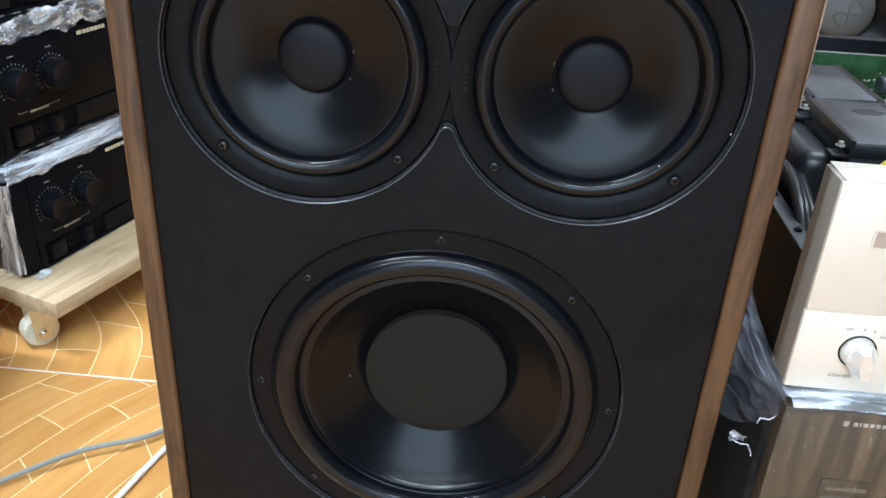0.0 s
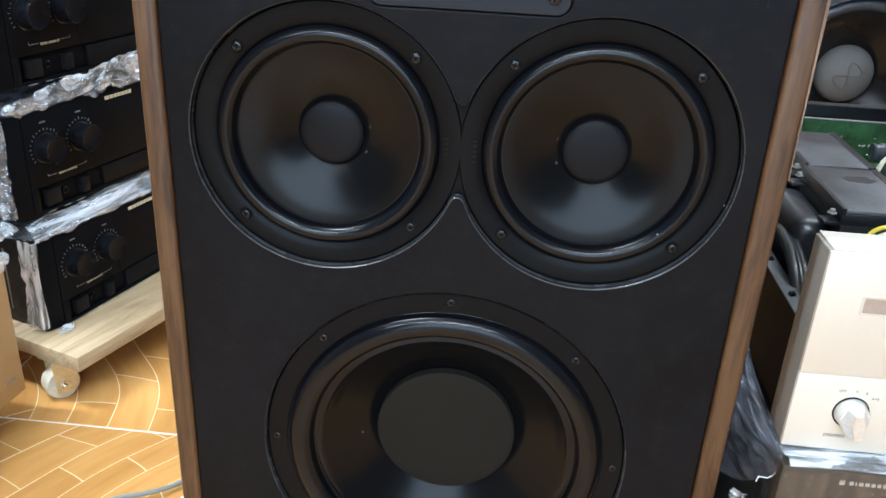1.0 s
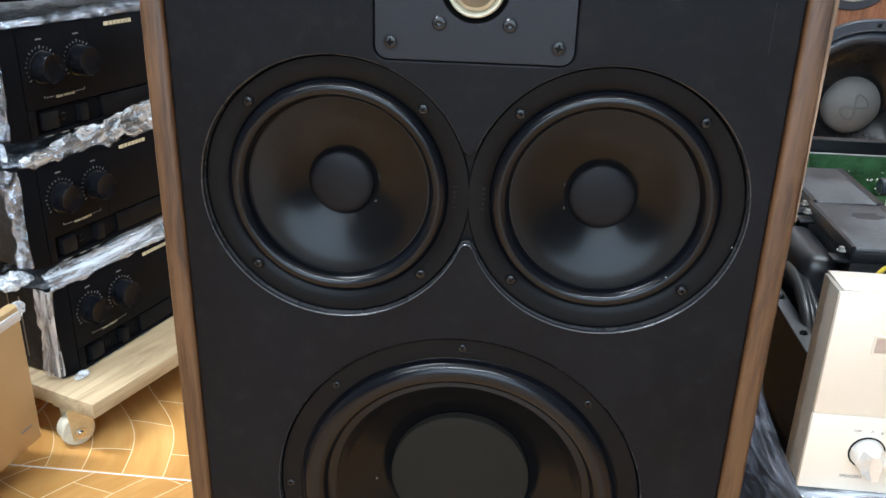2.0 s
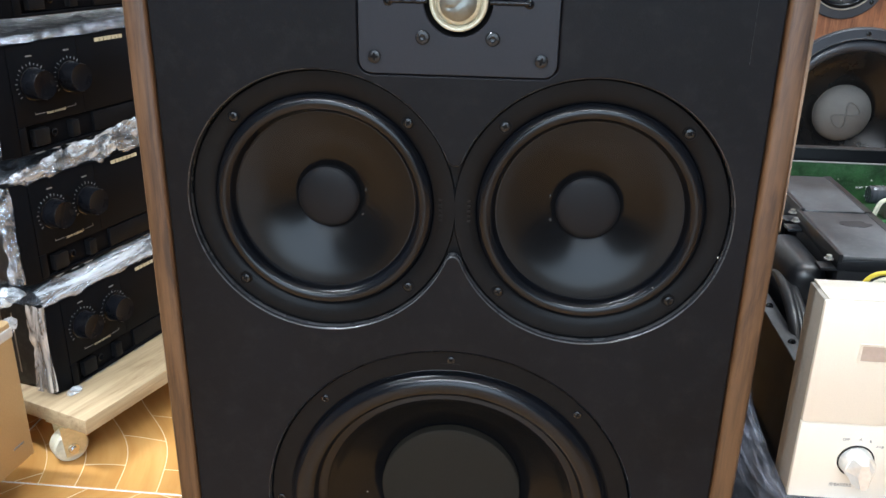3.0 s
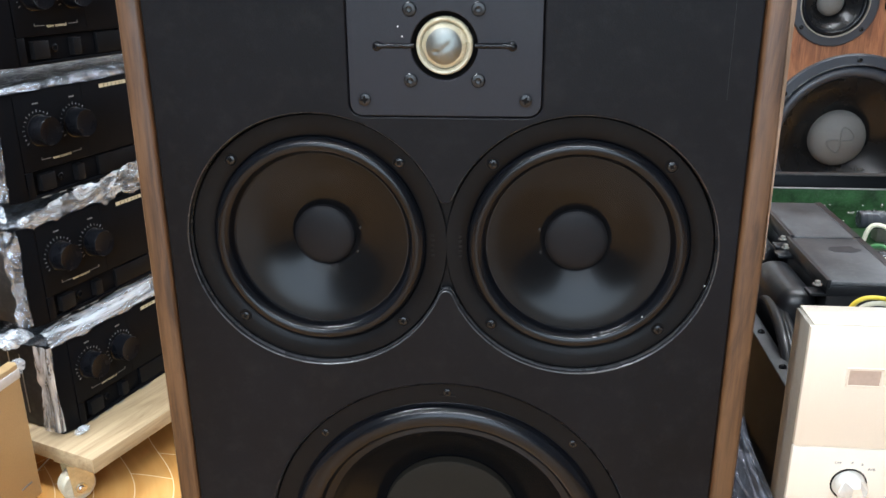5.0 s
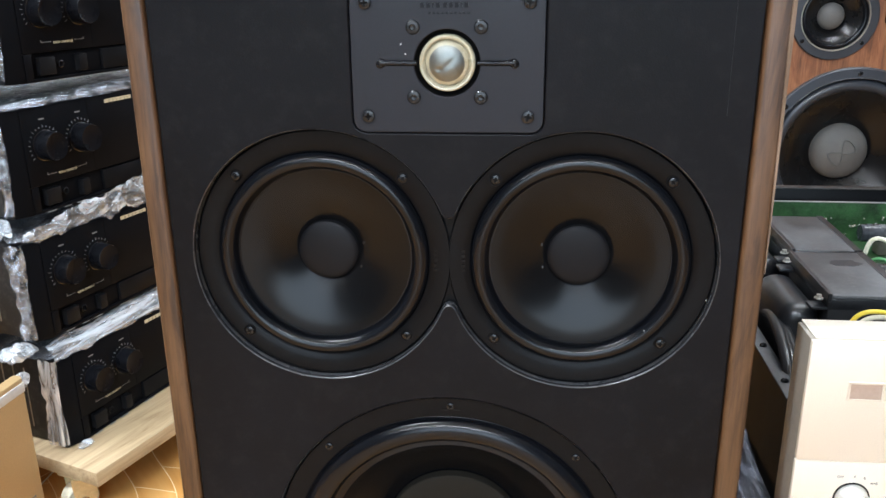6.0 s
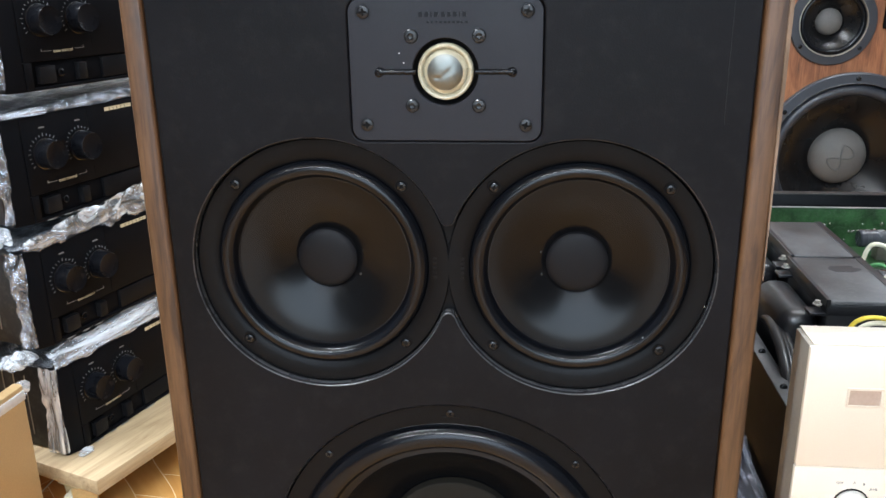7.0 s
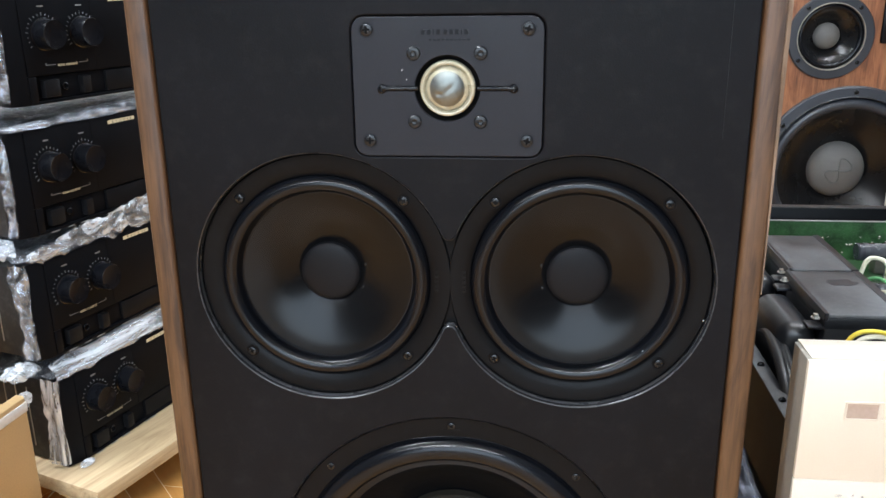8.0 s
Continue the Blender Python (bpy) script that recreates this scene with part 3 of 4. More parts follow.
def passive_radiator(cz):
    f = lathe([(0.1326, 0.0125), (0.1326, 0.0044), (0.1318, 0.0036), (0.1182, 0.0034), (0.1172, 0.0040), (0.1155, 0.0060), (0.114, 0.0125)], 0, cz, 0, 160)
    d = part("passive_radiator", f, FRAMEBLACK, speaker, "large passive radiator with flat centre")
    roll = [(0.1185, 0.0046), (0.1172, 0.0037)] + arc(0.0985, 0.1160, 0.0042, 0.0078, 20) + [(0.0979, 0.0058), (0.0972, 0.0062), (0.0945, 0.0060), (0.0931, 0.0058), (0.0922, 0.0064), (0.0905, 0.0084)]
    part("surround", lathe(roll, 0, cz, 0, 160), RUBBER, d, "broad rubber surround")
    cone = [(0.0922, 0.0070), (0.0908, 0.0080)] + [(0.0906 - 0.0366 * k / 10, 0.0085 + 0.0270 * (k / 10) ** 0.9) for k in range(1, 11)] + [(0.0480, 0.0375)]
    part("cone", lathe(cone, 0, cz, 0, 160), CONE, d)
    cap = [(0.0528, 0.0350), (0.0530, 0.0278), (0.0524, 0.0270)] + [(0.0520 * (1 - k / 8), 0.0268 - 0.0018 * (1 - (1 - k / 8) ** 2)) for k in range(0, 9)]
    part("flat_cap", lathe(cap, 0, cz, 0, 128), FELT, d, "flat charcoal felt disc")
    for k in range(8):
        a = radians(45 * k)
        screw("screw", 0.1258 * math.cos(a), 0.0034, cz + 0.1258 * math.sin(a), 0.0029, d, turn=20 * k)
    part("moulded_mark", box(-0.006, 0.006, 0.0028, 0.0036, cz + 0.1225, cz + 0.1232), MARK, d, smooth=0)
    return d


passive_radiator(WZ)


def tweeter():
    TZ = 0.551
    hole = circle(0, TZ, 0.0203, 72)
    slots = []
    for s in (-1, 1):
        tip = circle(s * 0.0405, TZ, 0.0027, 14, -90 if s > 0 else 90, 90 if s > 0 else 270)
        slots.append(tip + [(s * 0.0375, TZ + s * 0.0013), (s * 0.0209, TZ + s * 0.0013), (s * 0.0209, TZ - s * 0.0013), (s * 0.0375, TZ - s * 0.0013)])
    me = outline_mesh("tweeter_plate", [rounded(-PX, PX, PZ0, PZ1, 0.008), hole, *slots], 0.006, 0.0005)
    me.transform(Matrix.Translation((0, -0.0004, 0)))
    p = link_mesh("tweeter_plate", me, PLATE, speaker, "charcoal plastic tweeter plate", smooth=40)
    part("well", lathe([(0.0206, 0.0012), (0.0200, 0.0020), (0.0190, 0.0046), (0.0184, 0.0080), (0, 0.0080)], 0, TZ, 0, 72), DARK, p)
    part("ring", lathe([(0.0173, 0.0070), (0.0173, 0.0014), (0.0169, 0.0002), (0.0161, -0.0005), (0.0152, -0.0004), (0.0144, 0.0005), (0.0138, 0.0021), (0.0132, 0.0024)], 0, TZ, 0, 96), GOLDRING, p, "yellowed clear-gold dome ring")
    curve = [(0.0135 * math.cos(radians(a)), 0.0022 - 0.0060 * math.sin(radians(a))) for a in range(0, 90, 4)]
    part("dome_rim", lathe(curve[:10], 0, TZ, 0, 96), GOLDRING, p, "cream translucent dome shoulder")
    dome = bmesh.new()
    lathe(curve[9:] + [(0, -0.0038)], 0, TZ, 0, 72, dome)
    for v in dome.verts:
        x, z = v.co.x - 0.0012, v.co.z - TZ + 0.0003
        along, across = (x * 0.7 + z * 0.7), (-x * 0.7 + z * 0.7)
        v.co.y += 0.0006 * math.exp(-(across / 0.0017) ** 2 - (along / 0.0042) ** 2) + 0.0007 * math.exp(-((x + 0.006) / 0.002) ** 2 - ((z + 0.003) / 0.001) ** 2)
    part("dome", dome, SILVER, p, "dented silver dome")
    for s in (-1, 1):
        part("slot_floor", box(min(s * 0.0205, s * 0.0440), max(s * 0.0205, s * 0.0440), 0.0048, 0.0054, TZ - 0.004, TZ + 0.004), DARK, p, smooth=0)
        wire = [(s * (0.0185 + 0.0225 * k / 9), -0.0002 + 0.0004 * math.sin(k * 2.1), TZ + 0.00025 * math.sin(k * 2.7)) for k in range(10)]
        link_mesh("lead_wire", tube(wire, 0.0015), RUBBER, p, "black lead wire")
        part("lead_end", lathe([(0.0034, 0.004), (0.0033, 0.0004), (0.0026, -0.0008), (0.0016, -0.0012), (0.0009, -0.0006), (0, -0.0006)], s * 0.0412, TZ - 0.0004, 0, 18), RUBBER, p)
    for sx, sz in ((-1, 0.5868), (1, 0.5868), (-1, 0.5185), (1, 0.5185)):
        part("screw_well", lathe([(0.0047, -0.0006), (0.0043, -0.0001), (0.0040, -0.0003)], sx * 0.0497, sz, 0, 24), DARK, p)
        screw("screw", sx * 0.0497, -0.0008, sz, 0.0040, p, turn=5 + 8 * sx)
    for sx, sz in ((-1, 0.5725), (1, 0.5725), (-1, 0.5305), (1, 0.5305)):
        part("rivet", lathe([(0.0044, -0.0004), (0.0043, -0.0014), (0.0036, -0.0022), (0.0019, -0.0024), (0.0016, -0.0014), (0.0008, -0.0012), (0, -0.0012)], sx * 0.0207, sz, 0, 24), STEEL, p, "hollow-headed fixing")
    for x0, widths, z, h in ((-0.0158, (0.0024, 0.0024, 0.0010, 0.0024), 0.5852, 0.0030), (-0.0020, (0.0024, 0.0022, 0.0024, 0.0009, 0.0024), 0.5852, 0.0030), (-0.0110, (0.0017,) * 10, 0.5806, 0.0012)):
        bars("maker_mark", x0, z, widths, 0.0012 if h > 0.002 else 0.0009, h, -0.0004, EMBOSS, p)


tweeter()

# ---------- the trolley with the stack of black amplifiers ----------
UX, UY = 0.342, 0.940


def stack_pose(s, off, z, turn=0.0):
    """A place on the stack's front: s along it, off out from it; local x runs along the front, y into the unit."""
    return pose(s * UX + off * UY, s * UY - off * UX, z, 0, 0, 70 + turn)


trolley = thing("trolley", "pale wooden platform trolley on four small castors", "trolley", stack_pose(0.0860, -0.4805, 0.0))
part("board", box(0, 0.52, 0, 0.40, 0.0545, 0.073, 0.0012), PINE, trolley, "pale wood-grain board")
for cx, cy in ((0.018, 0.050), (0.488, 0.050), (0.018, 0.350), (0.488, 0.350)):
    castor = part("castor", box(cx - 0.017, cx + 0.017, cy - 0.017, cy + 0.017, 0.0515, 0.0545, 0.0008), ZINC, trolley, "zinc castor with nylon wheel")
    w = lathe([(0, -0.009), (0.012, -0.009), (0.018, -0.0085), (0.0195, -0.006), (0.0195, 0.009), (0.018, 0.0115), (0.012, 0.012), (0, 0.012)], 0, 0, 0, 40)
    part("wheel", w, NYLON, castor, "yellowed nylon wheel", pose(cx - 0.004, cy, 0.0196, 0, 0, -22))
    fork = bmesh.new()
    for s in (-1, 1):
        fk = [(-0.012, 0.052), (0.017, 0.052), (0.015, 0.020), (0.009, 0.0095), (-0.009, 0.0105)]
        a = [fork.verts.new((x, s * 0.0125 - 0.0008, z)) for x, z in fk]
        b = [fork.verts.new((x, s * 0.0125 + 0.0008, z)) for x, z in fk]
        fork.faces.new(a), fork.faces.new(b[::-1])
        for i in range(5):
            fork.faces.new((a[i], b[i], b[(i + 1) % 5], a[(i + 1) % 5]))
    part("fork", fork, ZINC, castor, "", pose(cx - 0.004, cy, 0, 0, 0, -22), 0)
    part("axle", lathe([(0, -0.0175), (0.0030, -0.0175), (0.0034, -0.0150), (0.0062, -0.0150), (0.0066, -0.0132), (0.0022, -0.0132), (0.0022, 0.0132), (0.0045, 0.0132), (0.004, 0.016), (0, 0.016)], 0, 0, 0, 14), CHROME, castor, "", pose(cx - 0.004, cy, 0.0196, 0, 0, -22))


def black_amplifier():
    """Black integrated amplifier, seen from its tone-control end; its front left foot is the origin."""
    W, H = 0.42, 0.117
    a = thing("amplifier", "black stereo amplifier with round tone knobs and gold print", "amplifier", None, "stack of black amplifiers on the trolley")
    part("case", box(0.004, W - 0.004, 0.021, 0.30, 0.004, H - 0.006, 0.0015), CASE, a, "black sheet-metal case")
    end = bmesh.new()
    plan = [(0.0, 0.0075), (0.0195, 0.0), (0.0205, 0.021), (0.0, 0.021)]
    lo_ring, hi_ring = [[end.verts.new((x, y, z)) for x, y in plan] for z in (0.004, H)]
    end.faces.new(lo_ring), end.faces.new(hi_ring)
    for k in range(4):
        end.faces.new((lo_ring[k], lo_ring[(k + 1) % 4], hi_ring[(k + 1) % 4], hi_ring[k]))
    bmesh.ops.bevel(end, geom=list(end.edges), offset=0.0008, segments=2, affect="EDGES", profile=0.5)
    part("end_cap", end, AMPBLACK, a, "chamfered black end of the front")
    part("faceplate", box(0.0207, W, 0, 0.021, 0.0335, H, 0.0012), AMPBLACK, a, "black upper front plate")
    part("lower_panel", box(0.0207, W, 0.005, 0.021, 0.004, 0.0333, 0.001), AMPBLACK, a)
    part("lower_lip", box(0.0207, W, 0.0, 0.0048, 0.004, 0.0072, 0.001), AMPBLACK, a)
    part("cheek", box(0.0207, 0.030, 0.0, 0.0048, 0.0064, 0.0333, 0.0006), AMPBLACK, a)
    vent = bmesh.new()
    for k in range(9):
        box(0.0032, 0.0045, 0.06 + 0.018 * k, 0.0612 + 0.018 * k, 0.02, H - 0.02, bm=vent)
    part("side_vent", vent, CHAMPSIDE, a, "pale vent ribs", smooth=0)
    for k, x in enumerate((0.0475, 0.0975)):
        zz = 0.0755
        knob = part("knob", lathe([(0.0163, -0.0002), (0.0163, -0.0022), (0.0155, -0.0026), (0.0151, -0.0160), (0.0145, -0.0174), (0.0138, -0.0171), (0, -0.0171)], x, zz, 0, 48), AMPKNOB, a, "round black tone knob")
        part("base_ring", lathe([(0.0167, 0), (0.0167, -0.0010), (0.0162, -0.0012)], x, zz, 0, 48), RINGMETAL, knob, "dark metal base ring")
        part("pointer", box(x - 0.0012, x + 0.0012, -0.0174, -0.0169, zz - 0.0132, zz - 0.0120), AMPBTN, knob, smooth=0)
        ticks = bmesh.new()
        for t in range(19):
            turn = -125 + 250 * t / 18
            tick = bmesh.new()
            box(-0.00022, 0.00022, -0.0004, 0.0002, 0.0192, 0.0222 if t % 3 == 0 else 0.0212, bm=tick)
            bmesh.ops.transform(tick, matrix=pose(x, 0, zz, 0, turn, 0), verts=tick.verts)
            tmp = bpy.data.meshes.new("tick")
            tick.to_mesh(tmp)
            tick.free()
            ticks.from_mesh(tmp)
            bpy.data.meshes.remove(tmp)
        tagged(part("dial_marks", ticks, TICK, a, smooth=0), kind="stuff")
        bars("knob_caption", x - 0.0037, 0.1038, (0.0016, 0.0014, 0.0016, 0.0012), 0.0005, 0.0014, 0.0, GREYPRINT, a)
    letters("tone_print", "tone control", 0.0050, PRINT, a, facing(0.0725, -0.0003, 0.0430))
    for x0, x1, xt in ((0.0445, 0.0570, 0.0445), (0.0880, 0.1005, 0.0998)):
        part("rule_line", box(x0, x1, -0.0003, 0.0002, 0.0435, 0.0440), GREYPRINT, a, smooth=0)
        part("rule_end", box(xt, xt + 0.0006, -0.0003, 0.0002, 0.0440, 0.0462), GREYPRINT, a, smooth=0)
    mx = 0.1400
    for w in (0.0075, 0.0055, 0.0050, 0.0058, 0.0055, 0.0038, 0.0055):
        bars("maker_mark", mx, 0.1092, (w - 0.0004,), 0.0, 0.0042, 0.0, PRINT, a, "gold maker's mark")
        mx += w + 0.0008
    for x0, x1, y0 in ((0.0380, 0.0575, -0.002), (0.0885, 0.0990, -0.003)):
        part("button", box(x0, x1, y0, 0.006, 0.0105, 0.0285, 0.0008), AMPBTN, a)
    part("jack", lathe([(0.0042, 0.0055), (0.0042, 0.0035), (0.0030, 0.0030), (0.0026, 0.0055), (0, 0.0055)], 0.0690, 0.0195, 0, 20), STEEL, a, "headphone jack")
    part("window", box(0.125, 0.30, 0.001, 0.0055, 0.0085, 0.0310, 0.0006), AMPBTN, a, "dark display window")
    for x0, w in ((0.0370, 0.0115), (0.0605, 0.0095), (0.0790, 0.0125), (0.121, 0.0085), (0.131, 0.0085)):
        bars("caption", x0, 0.0036, (w * 0.16,) * 5, w * 0.05, 0.0011, -0.0001, GREYPRINT, a)
    part("seam", box(0.1125, 0.1132, -0.0003, 0.0006, 0.036, H - 0.001), DARK, a, smooth=0)
    return a, H


amp, AMP_H = black_amplifier()
FACE = -0.5435
STACK = [(0.1092, 0.0706, 2.9), (0.0935, 0.2132, 2.9), (0.0950, 0.3541, 3.5), (0.1110, 0.4921, 0.5)]
under = [0.073] + [z + AMP_H - 0.006 for _, z, _ in STACK]
amps = []
for i, (s, z, turn) in enumerate(STACK):
    m = stack_pose(s, FACE, z, turn)
    a = amp if i == 0 else copy_thing(amp, m)
    if i == 0:
        amp.matrix_basis = m
    amps.append(a)
for a, (s, z, turn), low in zip(amps, STACK, under):
    for fx in (0.05, 0.37):
        for fy in (0.055, 0.25):
            part("foot", lathe([(0, 0), (0.017, 0), (0.0185, -(z + 0.004 - low)), (0, -(z + 0.004 - low))], 0, 0, 0, 20), SATIN, a, m=pose(fx, fy, low - z, 90, 0, 0))


def stretch_film(i, rough, hang, seed, ridge_h, out):
    """Clear film drawn over an amplifier's top, bunched at its front edge, with a strip down the corner."""
    s, z, turn = STACK[i]
    m = stack_pose(s, FACE, z, turn)
    w = thing("plastic_wrap", "crumpled clear stretch film over a black amplifier", "plastic wrap", m, "stretch film on the amplifiers")

    def top(u, v):
        x = -0.006 + 0.43 * u
        fold = v * 0.30
        if fold < hang:
            return (x, -0.003, AMP_H + 0.0025 - (hang - fold))
        return (x, -0.003 + (fold - hang), AMP_H + 0.003 - 0.004 * min(1, (fold - hang) / 0.03))

    part("top_sheet", crumple(170, 70, top, rough, 44, seed, (0, 0, 1), (0.6, 1.6, 1)), FILM, w, smooth=8)

    def ridge(u, v):
        tall = ridge_h * ((0.75 if i == 0 else 0.30) + (0.3 if i == 0 else 0.75) * min(1, u * 2.2) + 0.2 * noise.noise((u * 9, seed, 0)))
        return (-0.004 + 0.428 * u, -0.0015 + out * v - 0.003 * math.sin(math.pi * v), AMP_H + 0.0012 + tall * v)

    if i == 0:
        part("bunched_edge", crumple(200, 22, ridge, rough * 0.75, 52, seed + 9, (0, -0.6, 0.8), (0.3, 1.5, 1.5)), FILMSTREAK, w, smooth=8)
    else:
        part("bunched_edge", crumple(240, 26, ridge, rough * 0.8, 62, seed + 9, (0, -0.6, 0.8), (0.7, 1.5, 1.5)), FILMWHITE if i == 1 else FILM, w, smooth=8)

    def corner(u, v):
        loose = (0.2, 1.0, 0.6, 0.6)[i]
        wide = (0.021, 0.017, 0.008, 0.008)[i] + loose * (0.005 * math.sin(2.6 * v + seed * 2.3) + 0.004 * noise.noise((v * 7, seed, 3.0))) + 0.006 * max(0.0, 0.35 - v)
        over = 0.0030 + 0.0012 * math.sin(7 * v + seed)
        run = (wide + over) * u
        z = 0.009 + (AMP_H - 0.009) * v
        if run < over:
            return (over - run - 0.002, 0.0045, z)
        return (-0.0042 - 0.0016 * math.sin(9 * v + seed) - 0.003 * u * noise.noise((v * 9, u * 3, seed)), 0.0060 + run - over, z)

    part("corner_strip", crumple(30, 80, corner, 0.0014 if i == 0 else 0.0042, 60, seed + 3, (-0.8, -0.6, 0), (1.4, 1.6, 0.22 if i == 0 else 0.6)), FILMCORNER if i == 0 else FILM, w, smooth=8)
    return w


stretch_film(0, 0.0045, 0.004, 1.0, 0.023, 0.012)
stretch_film(1, 0.0085, 0.006, 2.0, 0.036, -0.004)
stretch_film(2, 0.0025, 0.002, 4.0, 0.013, 0.006)
stretch_film(3, 0.0025, 0.002, 5.0, 0.013, 0.006)


def bunch(m, sx, sy, sz, seed, label):
    """A loose wad of film."""
    w = thing("film_wad", label, "plastic wrap", m)

    def ball(u, v):
        a, e = 2 * math.pi * u, math.pi * (v - 0.5)
        return (sx * math.cos(a) * math.cos(e), sy * math.sin(a) * math.cos(e), sz * math.sin(e))

    part("sheet", crumple(48, 24, ball, min(sx, sy, sz) * 1.3, 60, seed, (0, 0.4, 0.9), (0.5, 1, 1.6)), FILMWHITE, w, smooth=8)


bunch(stack_pose(0.080, -0.566, 0.203), 0.022, 0.016, 0.006, 1.5, "wad of clear stretch film between amplifiers")
bunch(stack_pose(0.078, -0.570, 0.345), 0.022, 0.014, 0.009, 2.5, "wad of clear stretch film between amplifiers")
bunch(stack_pose(0.082, -0.565, 0.480), 0.022, 0.012, 0.012, 3.5, "wad of clear stretch film between amplifiers")

bunch(stack_pose(0.072, -0.556, 0.174), 0.009, 0.007, 0.007, 6.5, "wad of clear stretch film between amplifiers")
bunch(stack_pose(0.122, -0.535, 0.0765), 0.011, 0.006, 0.003, 4.5, "scrap of clear stretch film on the trolley board")

# ---------- gold units beside the trolley ----------


def gold_unit(name, m, W, H, D, label, with_knob):
    g = thing(name, label, "amplifier", m)
    part("case", box(-W + 0.006, -0.006, 0.012, D, 0.012, H - 0.008, 0.002), GOLDBOX, g)
    bm = box(-W, 0, 0, 0.012, 0.008, H)
    bmesh.ops.bevel(bm, geom=[e for e in bm.edges if abs(e.verts[0].co.y) < 1e-5 and abs(e.verts[1].co.y) < 1e-5], offset=0.004, segments=2, affect="EDGES", profile=0.5)
    part("faceplate", bm, GOLDBOX, g, "tan gold front plate")
    # white strip laid along the top of the gold front
    part("top_edge", box(-W + 0.001, -0.001, -0.0010, 0.004, H - 0.0165, H - 0.0055, 0.001), ROOMWALL, g, "white strip along the front's top edge")
    bars("caption", -0.030, 0.032, (0.016,), 0.0, 0.002, -0.0003, GREYPRINT, g)
    if with_knob:
        part("knob", lathe([(0.011, 0), (0.0105, -0.014), (0.009, -0.016), (0, -0.016)], -0.015, 0.050, 0, 32), AMPKNOB, g)
    for fx in (-W + 0.05, -0.05):
        for fy in (0.05, D - 0.05):
            part("foot", lathe([(0, -0.012), (0.016, -0.012), (0.018, 0), (0, 0)], 0, 0, 0, 20), SATIN, g, m=pose(fx, fy, 0.0, 90, 0, 0))
    return g

lower_gold = gold_unit("gold_amplifier", stack_pose(0.0490, -0.5205, 0.034, 14), 0.42, 0.169, 0.24, "tan gold amplifier standing beside the trolley", False)
part("plinth", box(-0.36, -0.10, 0.08, 0.20, -0.034, 0.012), SATIN, lower_gold, "dark plinth")
upper_gold = gold_unit("gold_tuner", stack_pose(-0.0100, -0.5350, 0.2070, 14), 0.40, 0.17, 0.20, "pale gold unit stacked on a gold amplifier", True)

# ---------- opened amplifier with champagne front ----------
FX0, FX1, FY0, FY1, FZ0, FZ1 = 0.230, 0.655, -0.020, 0.012, 0.2395, 0.3830
opened = thing("opened_amplifier", "champagne-fronted power amplifier with its lid off, showing transformers", "amplifier")
part("faceplate", box(FX0, FX1, FY0, FY0 + 0.004, FZ0, 0.2972, 0.0008), CHAMPAGNE, opened, "champagne aluminium lower front")
part("faceplate", box(FX0, FX1, FY0, FY0 + 0.004, 0.2982, FZ1, 0.0008), CHAMPAGNE, opened, "champagne aluminium upper front")
part("panel_edge", box(FX0 + 0.0004, FX1 - 0.0004, FY0 + 0.004, FY1, FZ0 + 0.0004, FZ1 - 0.0006, 0.0006), CHAMPSIDE, opened, "grey metal panel edge")
part("panel_top", box(FX0 + 0.003, FX1 - 0.003, FY0 + 0.0042, FY1 + 0.0015, FZ1 - 0.0006, FZ1 + 0.0006), CHAMPAGNE, opened)
part("seam_light", box(FX0 + 0.001, FX1 - 0.001, FY0 + 0.0008, FY0 + 0.0012, 0.2970, 0.2984), CHAMPAGNE, opened, smooth=0)
me = outline_mesh("meter_frame", [rounded(0.2555, 0.3800, 0.3425, 0.3560, 0.0008, 3), rounded(0.2570, 0.2762, 0.3440, 0.3545, 0.0004, 3), rounded(0.2785, 0.3785, 0.3440, 0.3545, 0.0004, 3)], 0.0012, 0.0002)
me.transform(Matrix.Translation((0, FY0 - 0.0010, 0)))
link_mesh("window_frame", me, CHAMPAGNE, opened, "thin frame round the indicator window")
part("indicator_window", box(0.2570, 0.2762, FY0 - 0.0004, FY0 + 0.001, 0.3440, 0.3545), WINDOWTAN, opened, "small tan indicator window", smooth=0)
KX, KZ = 0.2685, 0.2705
part("knob_ring", lathe([(0.0117, 0.0005), (0.0117, -0.0006), (0.0107, -0.0006), (0.0107, 0.0005)], KX, KZ, FY0, 48), DARK, opened)
knob = part("speaker_knob", lathe([(0.0101, 0.0), (0.0099, -0.0075), (0.0092, -0.0088), (0, -0.0088)], KX, KZ, FY0, 48), ALU, opened, "silver selector knob")
grip = bmesh.new()
gp = [(-0.0095, -0.001), (-0.0052, 0.0080), (0.0052, 0.0080), (0.0095, -0.001), (0.0046, -0.0120), (-0.0046, -0.0120)]
ga = [grip.verts.new((x, -0.0080, z)) for x, z in gp]
gb = [grip.verts.new((x * 0.42, -0.0165, z * 0.92)) for x, z in gp]
grip.faces.new(ga), grip.faces.new(gb)
for i in range(6):
    grip.faces.new((ga[i], ga[(i + 1) % 6], gb[(i + 1) % 6], gb[i]))
part("grip", grip, ALU, knob, "faceted silver grip", pose(KX, FY0, KZ, 0, -8, 0), 20)
letters("speakers_print", "SPEAKERS", 0.0033, GREYPRINT, opened, facing(0.2622, FY0 - 0.0002, 0.2510))
for text, x, z in (("OFF", 0.2598, 0.2862), ("A", 0.2690, 0.2868), ("B", 0.2752, 0.2858), ("A+B", 0.2815, 0.2822)):
    letters("dial_print", text, 0.0026, GREYPRINT, opened, facing(x, FY0 - 0.0002, z))

